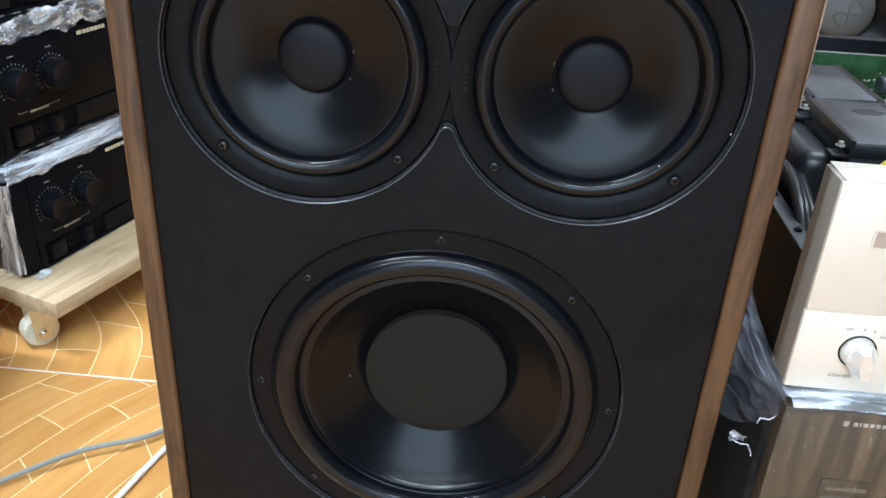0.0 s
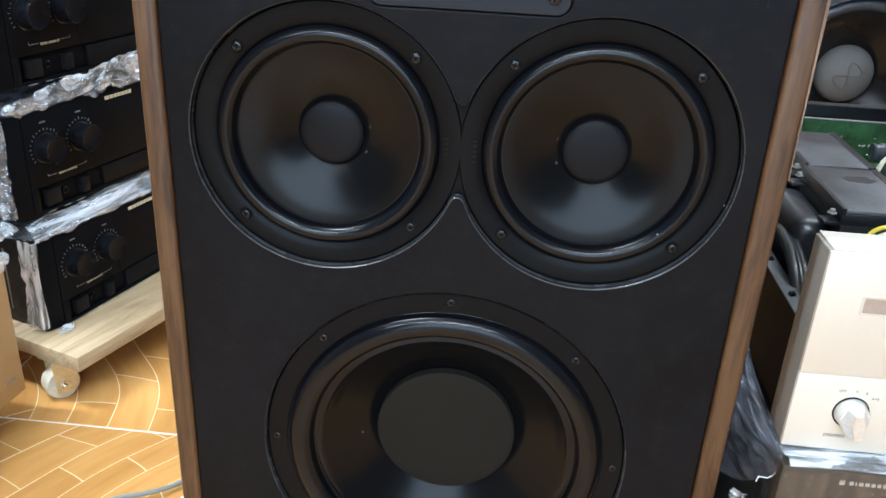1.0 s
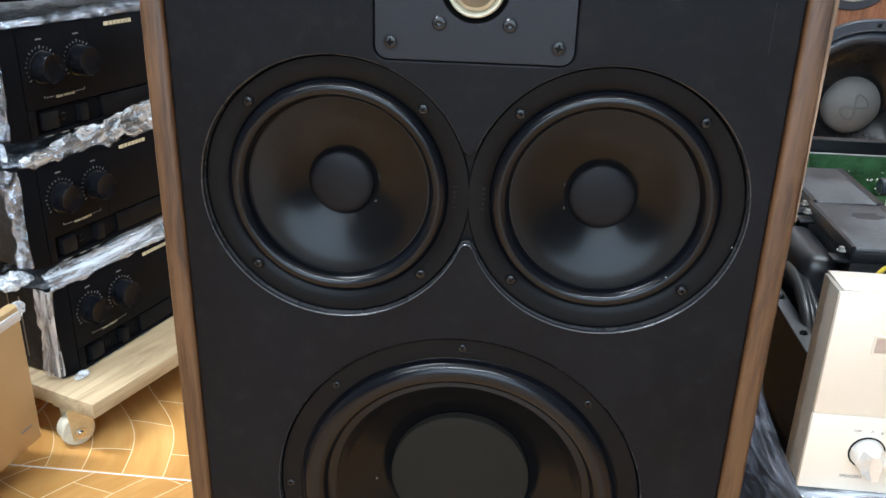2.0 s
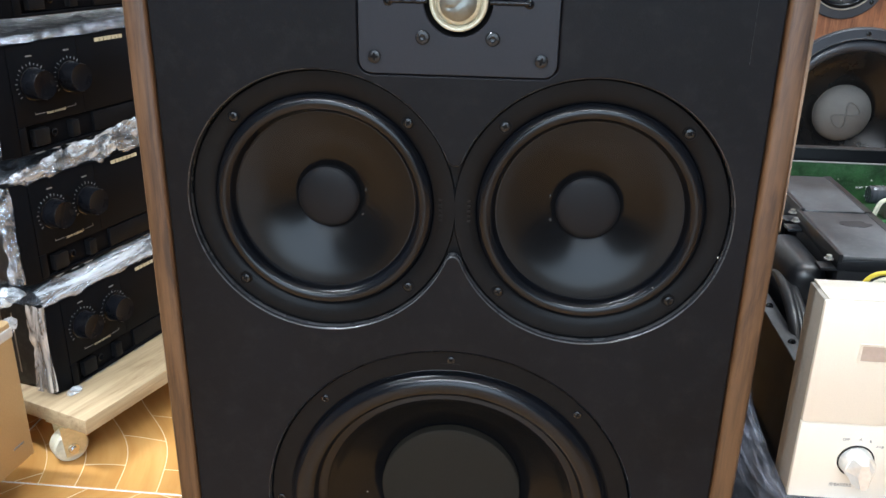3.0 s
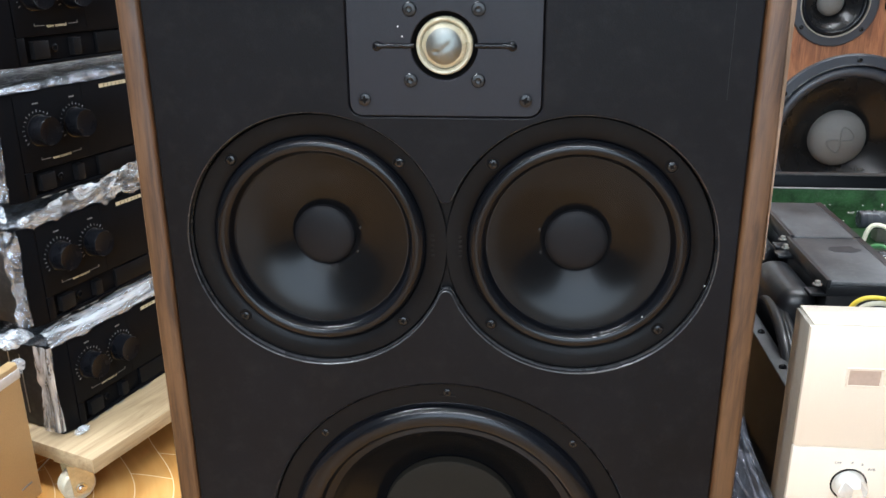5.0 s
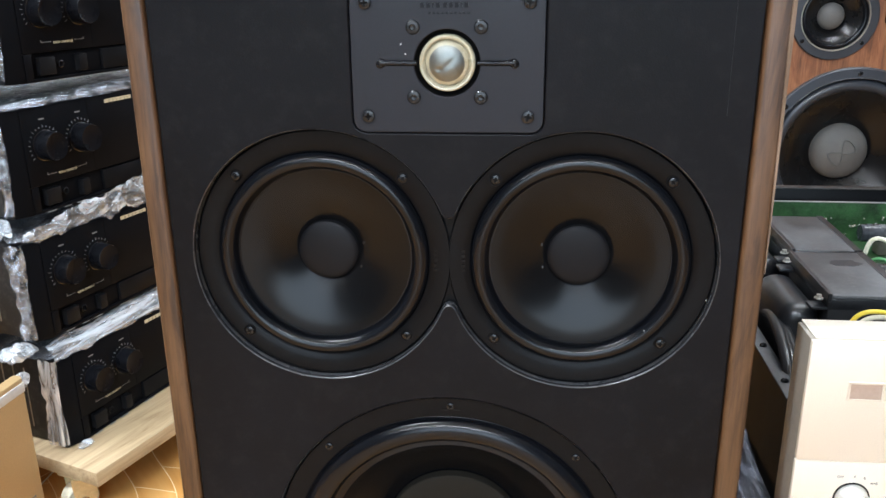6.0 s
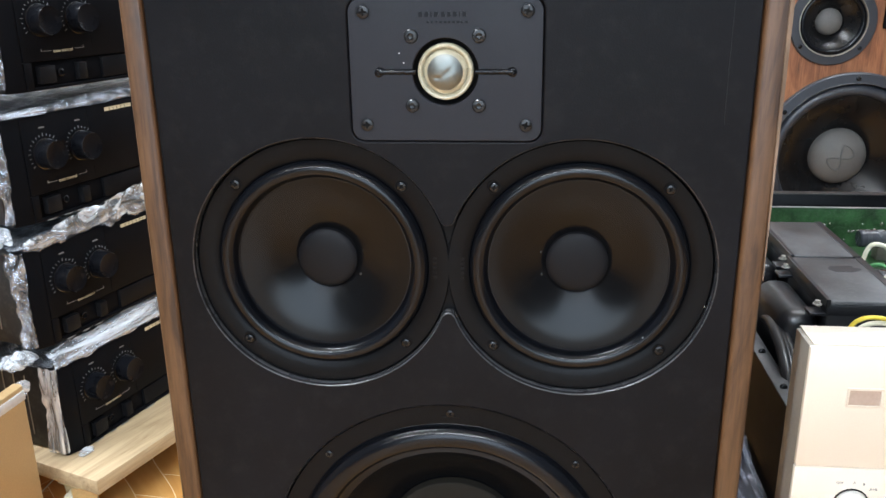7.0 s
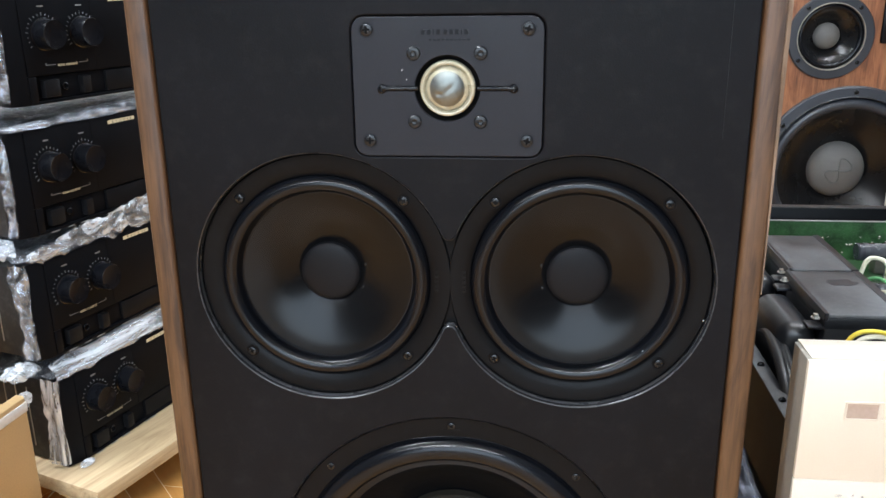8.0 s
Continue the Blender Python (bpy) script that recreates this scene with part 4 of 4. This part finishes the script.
part("chassis_floor", box(0.236, 0.650, FY1, 0.412, 0.2440, 0.2460), CASE, opened)
part("chassis_side", box(0.2345, 0.2360, FY1, 0.412, 0.2440, 0.3170), SATIN, opened, "black chassis side wall")
part("chassis_flange", box(0.2345, 0.2460, FY1, 0.412, 0.3170, 0.3182, 0.0004), LITDUSTYLID, opened, "folded chassis edge, dust and top light in its colour")
part("chassis_side", box(0.6490, 0.6505, FY1, 0.412, 0.2440, 0.3170), SATIN, opened, "black chassis side wall")
part("rear_panel", box(0.2360, 0.6490, 0.405, 0.4065, 0.2460, 0.3760, 0.0003), FRAMEBLACK, opened, "black rear panel")
part("rear_flange", box(0.2360, 0.6490, 0.3930, 0.4050, 0.3753, 0.3765, 0.0003), CASE, opened)
part("front_rail", box(0.2420, 0.6480, FY1 + 0.0015, FY1 + 0.0100, 0.3780, 0.3800, 0.0003), CASE, opened)
for k in range(3):
    screw("flange_screw", 0.2400, 0.05 + 0.06 * k, 0.3185, 0.0028, opened)


def lidded_transformer(x0, x1, y0, y1, top, bottom):
    """Sheet-steel transformer can with a folded lid that overhangs its sides, and corner bolts."""
    can = part("transformer", box(x0, x1, y0, y1, bottom, top - 0.010, 0.0012), TRANSFORMER, opened, "black lacquered transformer can")
    part("lid", box(x0 - 0.0016, x1 + 0.0016, y0 - 0.0016, y1 + 0.0016, top - 0.0035, top, 0.0012), LITDUSTYLID, can, "black steel lid, dust and top light in its colour")
    part("lid_skirt", box(x0 - 0.0014, x1 + 0.0014, y0 - 0.0014, y1 + 0.0014, top - 0.012, top - 0.0036, 0.0006), TRANSFORMER, can)
    for rx0, rx1, rise in ((x0 - 0.0020, x0 + 0.0014, 0.0010), (x1 - 0.0014, x1 + 0.0050, 0.0006)):
        part("folded_rim", box(rx0, rx1, y0 - 0.0018, y1 + 0.0018, top - 0.006, top + rise, 0.0004, 1), TRANSFORMER, can)
    for by in (y0 + 0.006, y1 - 0.010):
        bm = lathe([(0, -0.0034), (0.0021, -0.0034), (0.0024, -0.0008), (0.0038, -0.0008), (0.0038, 0.0), (0, 0.0)], 0, 0, 0, 6)
        part("bolt", bm, BOLT, can, "dull steel hex bolt", pose(x0 - 0.006, by, top - 0.0060, -90, 0, 0), 0)
        part("bolt_ear", box(x0 - 0.013, x0, by - 0.007, by + 0.007, top - 0.013, top - 0.0105, 0.0005), TRANSFORMER, can)
    return can


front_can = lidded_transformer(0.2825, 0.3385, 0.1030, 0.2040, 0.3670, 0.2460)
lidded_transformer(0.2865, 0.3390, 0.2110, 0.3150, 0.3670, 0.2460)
smudge = bmesh.new()
rim_pts = []
for k in range(28):
    a = 2 * math.pi * k / 28
    grow = 1 + 0.45 * noise.noise((math.cos(a) * 1.6, math.sin(a) * 1.6, 4.2))
    rim_pts.append((0.3170 + 0.0125 * grow * math.cos(a) + 0.003 * math.sin(a), 0.1760 + 0.0085 * grow * math.sin(a)))
low_ring, top_ring = [[smudge.verts.new((x, y, z)) for x, y in rim_pts] for z in (0.3668, 0.36715)]
smudge.faces.new(top_ring)
for k in range(28):
    smudge.faces.new((low_ring[k], low_ring[(k + 1) % 28], top_ring[(k + 1) % 28], top_ring[k]))
part("smudge", smudge, TRANSFORMER, front_can, "dark wiped patch in the dust")
for y0, y1 in ((0.1120, 0.1960), (0.2240, 0.3080)):
    bell = box(0.2520, 0.2830, y0, y1, 0.2480, 0.3520)
    bmesh.ops.bevel(bell, geom=[e for e in bell.edges if e.calc_face_angle(0) > 0.5], offset=0.013, segments=6, affect="EDGES", profile=0.5)
    part("winding_cover", bell, TRANSFORMER, opened, "rounded black winding cover")

board = part("circuit_board", box(0.2500, 0.6450, 0.3880, 0.3896, 0.2600, 0.3628), PCB, opened, "green upright circuit board")
low = part("circuit_board", box(0.3440, 0.6450, 0.2300, 0.3870, 0.3180, 0.3196), PCB, opened, "green circuit board with solder joints")
random.seed(7)
pads = bmesh.new()
for k in range(90):
    px, py = random.uniform(0.348, 0.47), random.uniform(0.27, 0.384)
    bmesh.ops.create_uvsphere(pads, u_segments=8, v_segments=5, radius=random.uniform(0.0010, 0.0019), matrix=pose(px, py, 0.3198))
tagged(part("solder_joints", pads, SOLDER, low), kind="stuff")
dots = bmesh.new()
for k in range(46):
    bmesh.ops.create_uvsphere(dots, u_segments=8, v_segments=5, radius=random.uniform(0.0010, 0.0021), matrix=pose(random.uniform(0.366, 0.450), 0.3876, random.uniform(0.326, 0.3465)))
tagged(part("solder_joints", dots, SOLDER, board), kind="stuff")
part("board_edge", box(0.2500, 0.6450, 0.3872, 0.3902, 0.3622, 0.3632), GREYPRINT, board, smooth=0)
part("standoff", lathe([(0, -0.004), (0.0030, -0.004), (0.0034, 0), (0, 0)], 0.445, 0.3570, 0.3880, 12), CHROME, board)


def lying_capacitor(x0, x1, y, z, r):
    bm = lathe([(0, 0), (r * 0.88, 0), (r, 0.0015), (r, (x1 - x0) * 0.9), (r * 0.93, (x1 - x0) * 0.93), (r, x1 - x0 - 0.001), (r * 0.9, x1 - x0), (0, x1 - x0)], 0, 0, 0, 28)
    c = part("capacitor", bm, SLEEVE, opened, "black sleeved capacitor lying down", pose(x0, y, z, 0, 0, -90))
    band = lathe([(r + 0.0002, 0.006), (r + 0.0002, 0.0105)], 0, 0, 0, 28)
    part("band", band, BLUEGREY, c)


lying_capacitor(0.3760, 0.4300, 0.3020, 0.3555, 0.0088)
lying_capacitor(0.3600, 0.3950, 0.2300, 0.3340, 0.0140)
part("relay", box(0.3990, 0.4200, 0.2700, 0.2860, 0.3196, 0.3470, 0.001), CREAM, opened, "small cream relay")
part("relay", box(0.4120, 0.4330, 0.3400, 0.3560, 0.3196, 0.3460, 0.001), CHAMPSIDE, opened)


def wire(points, r, material, label):
    return link_mesh("wire", tube(points, r), material, opened, label)


wire([(0.272, 0.045, 0.32), (0.2745, 0.045, 0.362), (0.2790, 0.045, 0.3725), (0.2850, 0.045, 0.3768), (0.2920, 0.045, 0.3778), (0.3010, 0.046, 0.3764), (0.315, 0.050, 0.370), (0.33, 0.06, 0.32)], 0.0016, YELLOW, "yellow lead behind the front")
wire([(0.279, 0.052, 0.32), (0.2815, 0.050, 0.362), (0.2890, 0.050, 0.3695), (0.2960, 0.050, 0.3715), (0.3050, 0.051, 0.3705), (0.318, 0.054, 0.366), (0.335, 0.07, 0.31)], 0.0018, CREAM, "cream lead behind the front")
wire([(0.3560, 0.245, 0.32), (0.3585, 0.240, 0.355), (0.3620, 0.240, 0.3680), (0.3690, 0.238, 0.3705), (0.3790, 0.232, 0.3670), (0.392, 0.20, 0.33)], 0.0020, CREAM, "cream wire loop")
wire([(0.354, 0.250, 0.32), (0.360, 0.238, 0.350), (0.374, 0.222, 0.356), (0.384, 0.20, 0.335), (0.385, 0.17, 0.31)], 0.0018, GREENWIRE, "green wire loop")
wire([(0.358, 0.235, 0.32), (0.368, 0.222, 0.346), (0.378, 0.208, 0.344), (0.380, 0.18, 0.315)], 0.0018, CREAM, "cream wire loop")
wire([(0.364, 0.240, 0.32), (0.376, 0.218, 0.352), (0.386, 0.205, 0.338), (0.384, 0.18, 0.31)], 0.0016, GREENWIRE, "green wire loop")
for k in range(3):
    o = 0.0045 * k
    wire([(0.262 + o, 0.23, 0.29), (0.256 + o * 0.6, 0.165, 0.330 + o * 0.3), (0.2500 + o * 0.7, 0.110, 0.336 - o * 0.2), (0.2470 + o, 0.060, 0.318), (0.2480 + o, 0.030, 0.275)], 0.0034 if k else 0.0045, BLACKCABLE, "thick black lead along the chassis side")

# ---------- wrapped brown amplifier under it -----------
brown_unit = thing("brown_amplifier", "brown-fronted amplifier wrapped in clear film, under another amplifier", "amplifier")
part("case", box(0.2340, 0.650, -0.016, 0.36, 0.012, 0.2260, 0.002), CASE, brown_unit)
part("faceplate", box(0.2310, 0.655, -0.030, -0.016, 0.012, 0.2300, 0.0025), SHADEPANEL, brown_unit, "champagne front plate with shade in its brown colour")
bars("maker_mark", 0.2700, 0.2210, (0.0032,), 0.0, 0.0034, -0.0304, ALUMARK, brown_unit)
bars("maker_mark", 0.2765, 0.2210, (0.0026, 0.0008, 0.0028, 0.0026, 0.0024, 0.0024, 0.0026), 0.0014, 0.0025, -0.0304, ALUMARK, brown_unit, "pale maker's mark")
vent = part("vent_panel", box(0.268, 0.300, -0.0312, -0.0298, 0.120, 0.1740, 0.0004), SHADEPANEL, brown_unit, "slotted brown vent")
for k in range(6):
    part("slat", box(0.2715, 0.2985, -0.0330, -0.0310, 0.124 + 0.0085 * k, 0.1255 + 0.0085 * k), VENTSLAT, vent, smooth=0)
for fx in (0.27, 0.61):
    for fy in (0.03, 0.31):
        part("foot", lathe([(0, -0.012), (0.018, -0.012), (0.020, 0), (0, 0)], 0, 0, 0, 20), SATIN, brown_unit, m=pose(fx, fy, 0, 90, 0, 0))
part("rest", box(0.2380, 0.648, 0.0, 0.34, 0.2262, 0.2394), SATIN, brown_unit, "dark packing strip")

wrap = thing("plastic_wrap", "clear stretch film round a brown amplifier, gathered at its corner", "plastic wrap")


def film_front(u, v):
    x = 0.2290 + 0.40 * u
    return (x, -0.0335 - 0.002 * math.sin(40 * u), 0.02 + 0.212 * v)


def film_top(u, v):
    ragged = 0.002 * math.sin(5 * v) * max(0, 1 - 12 * u)
    return (0.2325 + ragged + 0.41 * u, -0.0330 + 0.014 * v - 0.003 * math.sin(11 * v + 4 * u), 0.2325 + 0.0015 * math.sin(9 * u) + 0.004 * v)


CLEAR = film_material("clear_smooth_film", (0.75, 0.72, 0.68), 0.075, 0.14, 0.8, (2.6, 1, 0.10))
part("front_sheet", crumple(160, 24, film_front, 0.0028, 34, 6.0, (0, -1, 0), (2.2, 1, 0.16)), CLEAR, wrap)
part("top_sheet", crumple(160, 8, film_top, 0.0030, 70, 7.0, (0, -0.7, 0.7), (0.12, 1, 1)), FILMSTREAK, wrap)


def film_gather(u, v):
    """Film pulled from the unit's upper corner back along its side, in a fan of long folds."""
    near = Vector((0.2290, -0.0320, 0.2440 - 0.016 * v))
    far = Vector((0.2125 - 0.004 * v, 0.064 - 0.034 * v, 0.296 - 0.120 * v))
    p = near.lerp(far, u)
    fold = (0.25 + u) * (0.0016 * math.sin(38 * v + 3 * u) + 0.0011 * math.sin(83 * v + 5 * u) + 0.0007 * math.sin(160 * v))
    return (p.x + fold, p.y - 0.4 * fold, p.z - 0.010 * math.sin(math.pi * u))


part("gathered_side", crumple(60, 170, film_gather, 0.0016, 45, 8.0, (-1, 0, 0), (1, 0.35, 1.5)), FILMDARK, wrap, "film drawn into a fan of long folds")
random.seed(31)
for ends in (((0.2275, -0.030, 0.224), (0.2262, -0.028, 0.219), (0.2225, -0.027, 0.2165), (0.2190, -0.026, 0.2155), (0.2172, -0.026, 0.2132), (0.2180, -0.026, 0.2115)),
             ((0.2100, -0.008, 0.1805), (0.2130, -0.010, 0.1822), (0.2165, -0.012, 0.1815), (0.2205, -0.015, 0.1835), (0.2230, -0.017, 0.1790), (0.2238, -0.018, 0.1740))):
    pts = []
    for p, q in zip(ends, ends[1:]):
        for k in range(3):
            pts.append(tuple(a + (b - a) * k / 3 + random.uniform(-0.0006, 0.0006) for a, b in zip(p, q)))
    link_mesh("frayed_end", tube(pts, 0.00045), FILMWHITE, wrap, "frayed twisted film end")


def film_tuft(u, v):
    return (0.2090 + 0.011 * u, -0.010 - 0.004 * v, 0.184 + 0.011 * v * (1 - 0.5 * u))


part("frayed_end", crumple(20, 20, film_tuft, 0.005, 130, 12.0, (-0.6, -0.6, 0.4)), FILM, wrap, "frayed film tuft")

# ---------- loudspeaker at the back ----------
BY, BZ0 = 0.95, 0.0
rear = thing("rear_loudspeaker", "teak loudspeaker with exposed drivers behind the opened amplifier", "loudspeaker")
MX, MZ, BWX, BWZ = 0.5430, 0.5230, 0.5930, 0.2930
hole_m, hole_w = circle(MX, MZ, 0.060, 64), circle(BWX, BWZ, 0.138, 96)
me = outline_mesh("front_baffle", [[(0.43, 0.01), (0.80, 0.01), (0.80, 1.02), (0.43, 1.02)], hole_m, hole_w], 0.06, 0.001)
me.transform(Matrix.Translation((0, BY, 0)))
link_mesh("front_baffle", me, TEAK, rear, "orange-brown teak baffle")
part("cabinet", box(0.43, 0.80, BY + 0.061, BY + 0.32, 0.0, 1.03, 0.002), TEAK, rear)
mid = part("midrange_driver", lathe([(0.0685, 0.0), (0.0685, -0.004), (0.0670, -0.0055), (0.0540, -0.0055), (0.0525, -0.003), (0.052, 0.012)], MX, MZ, BY, 72), BLUEGREY, rear, "midrange driver with blue-grey frame")
part("trim_ring", lathe([(0.0545, -0.0055), (0.0540, -0.0072), (0.0530, -0.0072), (0.0522, -0.004)], MX, MZ, BY, 72), CHAMPSIDE, mid, "thin bright trim ring")
part("surround", lathe(arc(0.0440, 0.0520, 0.0, 0.004, 8), MX, MZ, BY, 72), RUBBER, mid)
part("cone", lathe([(0.0445, 0.0)] + [(0.0440 - 0.0230 * k / 10, 0.001 + 0.021 * (k / 10) ** 1.2) for k in range(11)], MX, MZ, BY, 72), REARCONE, mid)
part("dust_cap", lathe([(0.0218, 0.020)] + [(0.0212 * math.cos(radians(a)), 0.0190 - 0.010 * math.sin(radians(a))) for a in range(0, 90, 10)] + [(0, 0.009)], MX, MZ, BY, 48), GREYCONE, mid, "grey dust cap")
for a in (48, 132, 218, 318):
    screw("screw", MX + 0.0615 * math.cos(radians(a)), BY - 0.0056, MZ + 0.0615 * math.sin(radians(a)), 0.0035, mid)
big = part("bass_driver", lathe([(0.1500, 0.0), (0.1500, -0.005), (0.1475, -0.008), (0.1330, -0.009), (0.1310, -0.006), (0.130, 0.015)], BWX, BWZ, BY, 120), BLUEGREY, rear, "large bass driver with blue-grey frame")
part("trim_ring", lathe([(0.1335, -0.009), (0.1325, -0.0105), (0.1312, -0.0090)], BWX, BWZ, BY, 120), EDGE, big)
part("surround", lathe(arc(0.1110, 0.1300, 0.0, 0.009, 12), BWX, BWZ, BY, 120), BLUEGREY, big)
part("cone", lathe([(0.1115, 0.001)] + [(0.1110 - 0.062 * k / 8, 0.002 + 0.042 * (k / 8) ** 1.2) for k in range(9)], BWX, BWZ, BY, 120), REARCONE, big)
part("dust_cap", lathe([(0.0492, 0.043)] + [(0.0482 * math.cos(radians(a)), 0.041 - 0.020 * math.sin(radians(a))) for a in range(0, 90, 9)] + [(0, 0.021)], BWX, BWZ, BY, 64), GREYCONE, big, "grey dust cap with a looped mark")
loop = []
for k in range(41):
    a = 2 * math.pi * k / 40
    lx, lz = 0.023 * math.cos(a), 0.027 * math.sin(a) * math.cos(a)
    px, pz = lx * 0.72 - lz * 0.69, lx * 0.69 + lz * 0.72
    loop.append((BWX + px, BY + 0.0205 + 0.020 * (1 - math.sqrt(max(0.0, 1 - (px * px + pz * pz) / 0.0482 ** 2))), BWZ + pz))
link_mesh("looped_mark", tube(loop, 0.0014), BRONZEMARK, big, "dull looped mark")
for a in (35, 90, 143, 215, 325):
    screw("screw", BWX + 0.1405 * math.cos(radians(a)), BY - 0.009, BWZ + 0.1405 * math.sin(radians(a)), 0.0042, big)
part("tweeter_plate", box(0.6210, 0.700, BY - 0.006, BY, 0.5120, 0.60, 0.003), SATIN, rear, "black tweeter plate")

carton = thing("small_carton", "small white box standing behind the opened amplifier", "box", pose(0.638, 0.80, 0.0))
part("body", box(0, 0.10, 0, 0.08, 0, 0.325, 0.002), ROOMWALL, carton)

# ---------- cables on the floor ----------
cable = link_mesh("power_cable", tube([(-1.1, -0.36, 0.0032), (-0.60, -0.10, 0.0032), (-0.47, 0.0, 0.0032), (-0.392, 0.052, 0.0050), (-0.355, 0.086, 0.0080), (-0.325, 0.108, 0.0090), (-0.293, 0.121, 0.0085), (-0.27, 0.142, 0.006), (-0.235, 0.19, 0.0034), (-0.225, 0.33, 0.0032), (-0.1, 0.42, 0.0032)], 0.0025), GREYCABLE)
tagged(cable, "grey power cable lying loosely on the tiles", "cable")
cord = link_mesh("white_cord", tube([(-0.36, -0.30, 0.0030), (-0.31, -0.07, 0.0030), (-0.279, 0.053, 0.0030), (-0.265, 0.113, 0.0030), (-0.235, 0.20, 0.0030), (-0.215, 0.36, 0.0030), (-0.05, 0.45, 0.0030)], 0.0028), WHITECABLE)
tagged(cord, "white cord lying on the tiles", "cable")

# ---------- floor tiles ----------
TS, GAP = 0.40, 0.0024
tile_bm = box(-TS / 2 + GAP / 2, TS / 2 - GAP / 2, -TS / 2 + GAP / 2, TS / 2 - GAP / 2, -0.012, 0.0, 0.0008, 1)
tile_meshes = []
for k, material in enumerate((TILE_A, TILE_B)):
    me = bpy.data.meshes.new("tile")
    tile_bm.to_mesh(me)
    me.materials.append(material)
    tile_meshes.append(me)
tile_bm.free()
TX0, TY0 = -0.545, 0.2245
for i in range(-5, 8):
    for j in range(-9, 5):
        x, y = TX0 + TS * (i + 0.5), TY0 + TS * (j + 0.5)
        # tiles along the walls are cut to fit
        x0, x1 = max(-TS / 2, R["x0"] - x) + GAP / 2, min(TS / 2, R["x1"] - x) - GAP / 2
        y0, y1 = max(-TS / 2, R["y0"] - y) + GAP / 2, min(TS / 2, R["y1"] - y) - GAP / 2
        if x1 - x0 < 0.01 or y1 - y0 < 0.01:
            continue
        mesh = tile_meshes[(j + i + 1) % 2]
        cut = x1 - x0 < TS - 1.5 * GAP or y1 - y0 < TS - 1.5 * GAP
        if cut:
            cut_bm = box(x0, x1, y0, y1, -0.012, 0.0, 0.0008, 1)
            cut_mesh = bpy.data.meshes.new("tile")
            cut_bm.to_mesh(cut_mesh)
            cut_bm.free()
            cut_mesh.materials.append(mesh.materials[0])
            mesh = cut_mesh
        t = new("tile", mesh)
        t.parent = floor
        t.matrix_basis = pose(x, y, 0.0, 0, 0, 0 if cut or (i, j) in ((0, 0), (0, -1)) else 90 * ((i * 3 + j * 5) % 4))
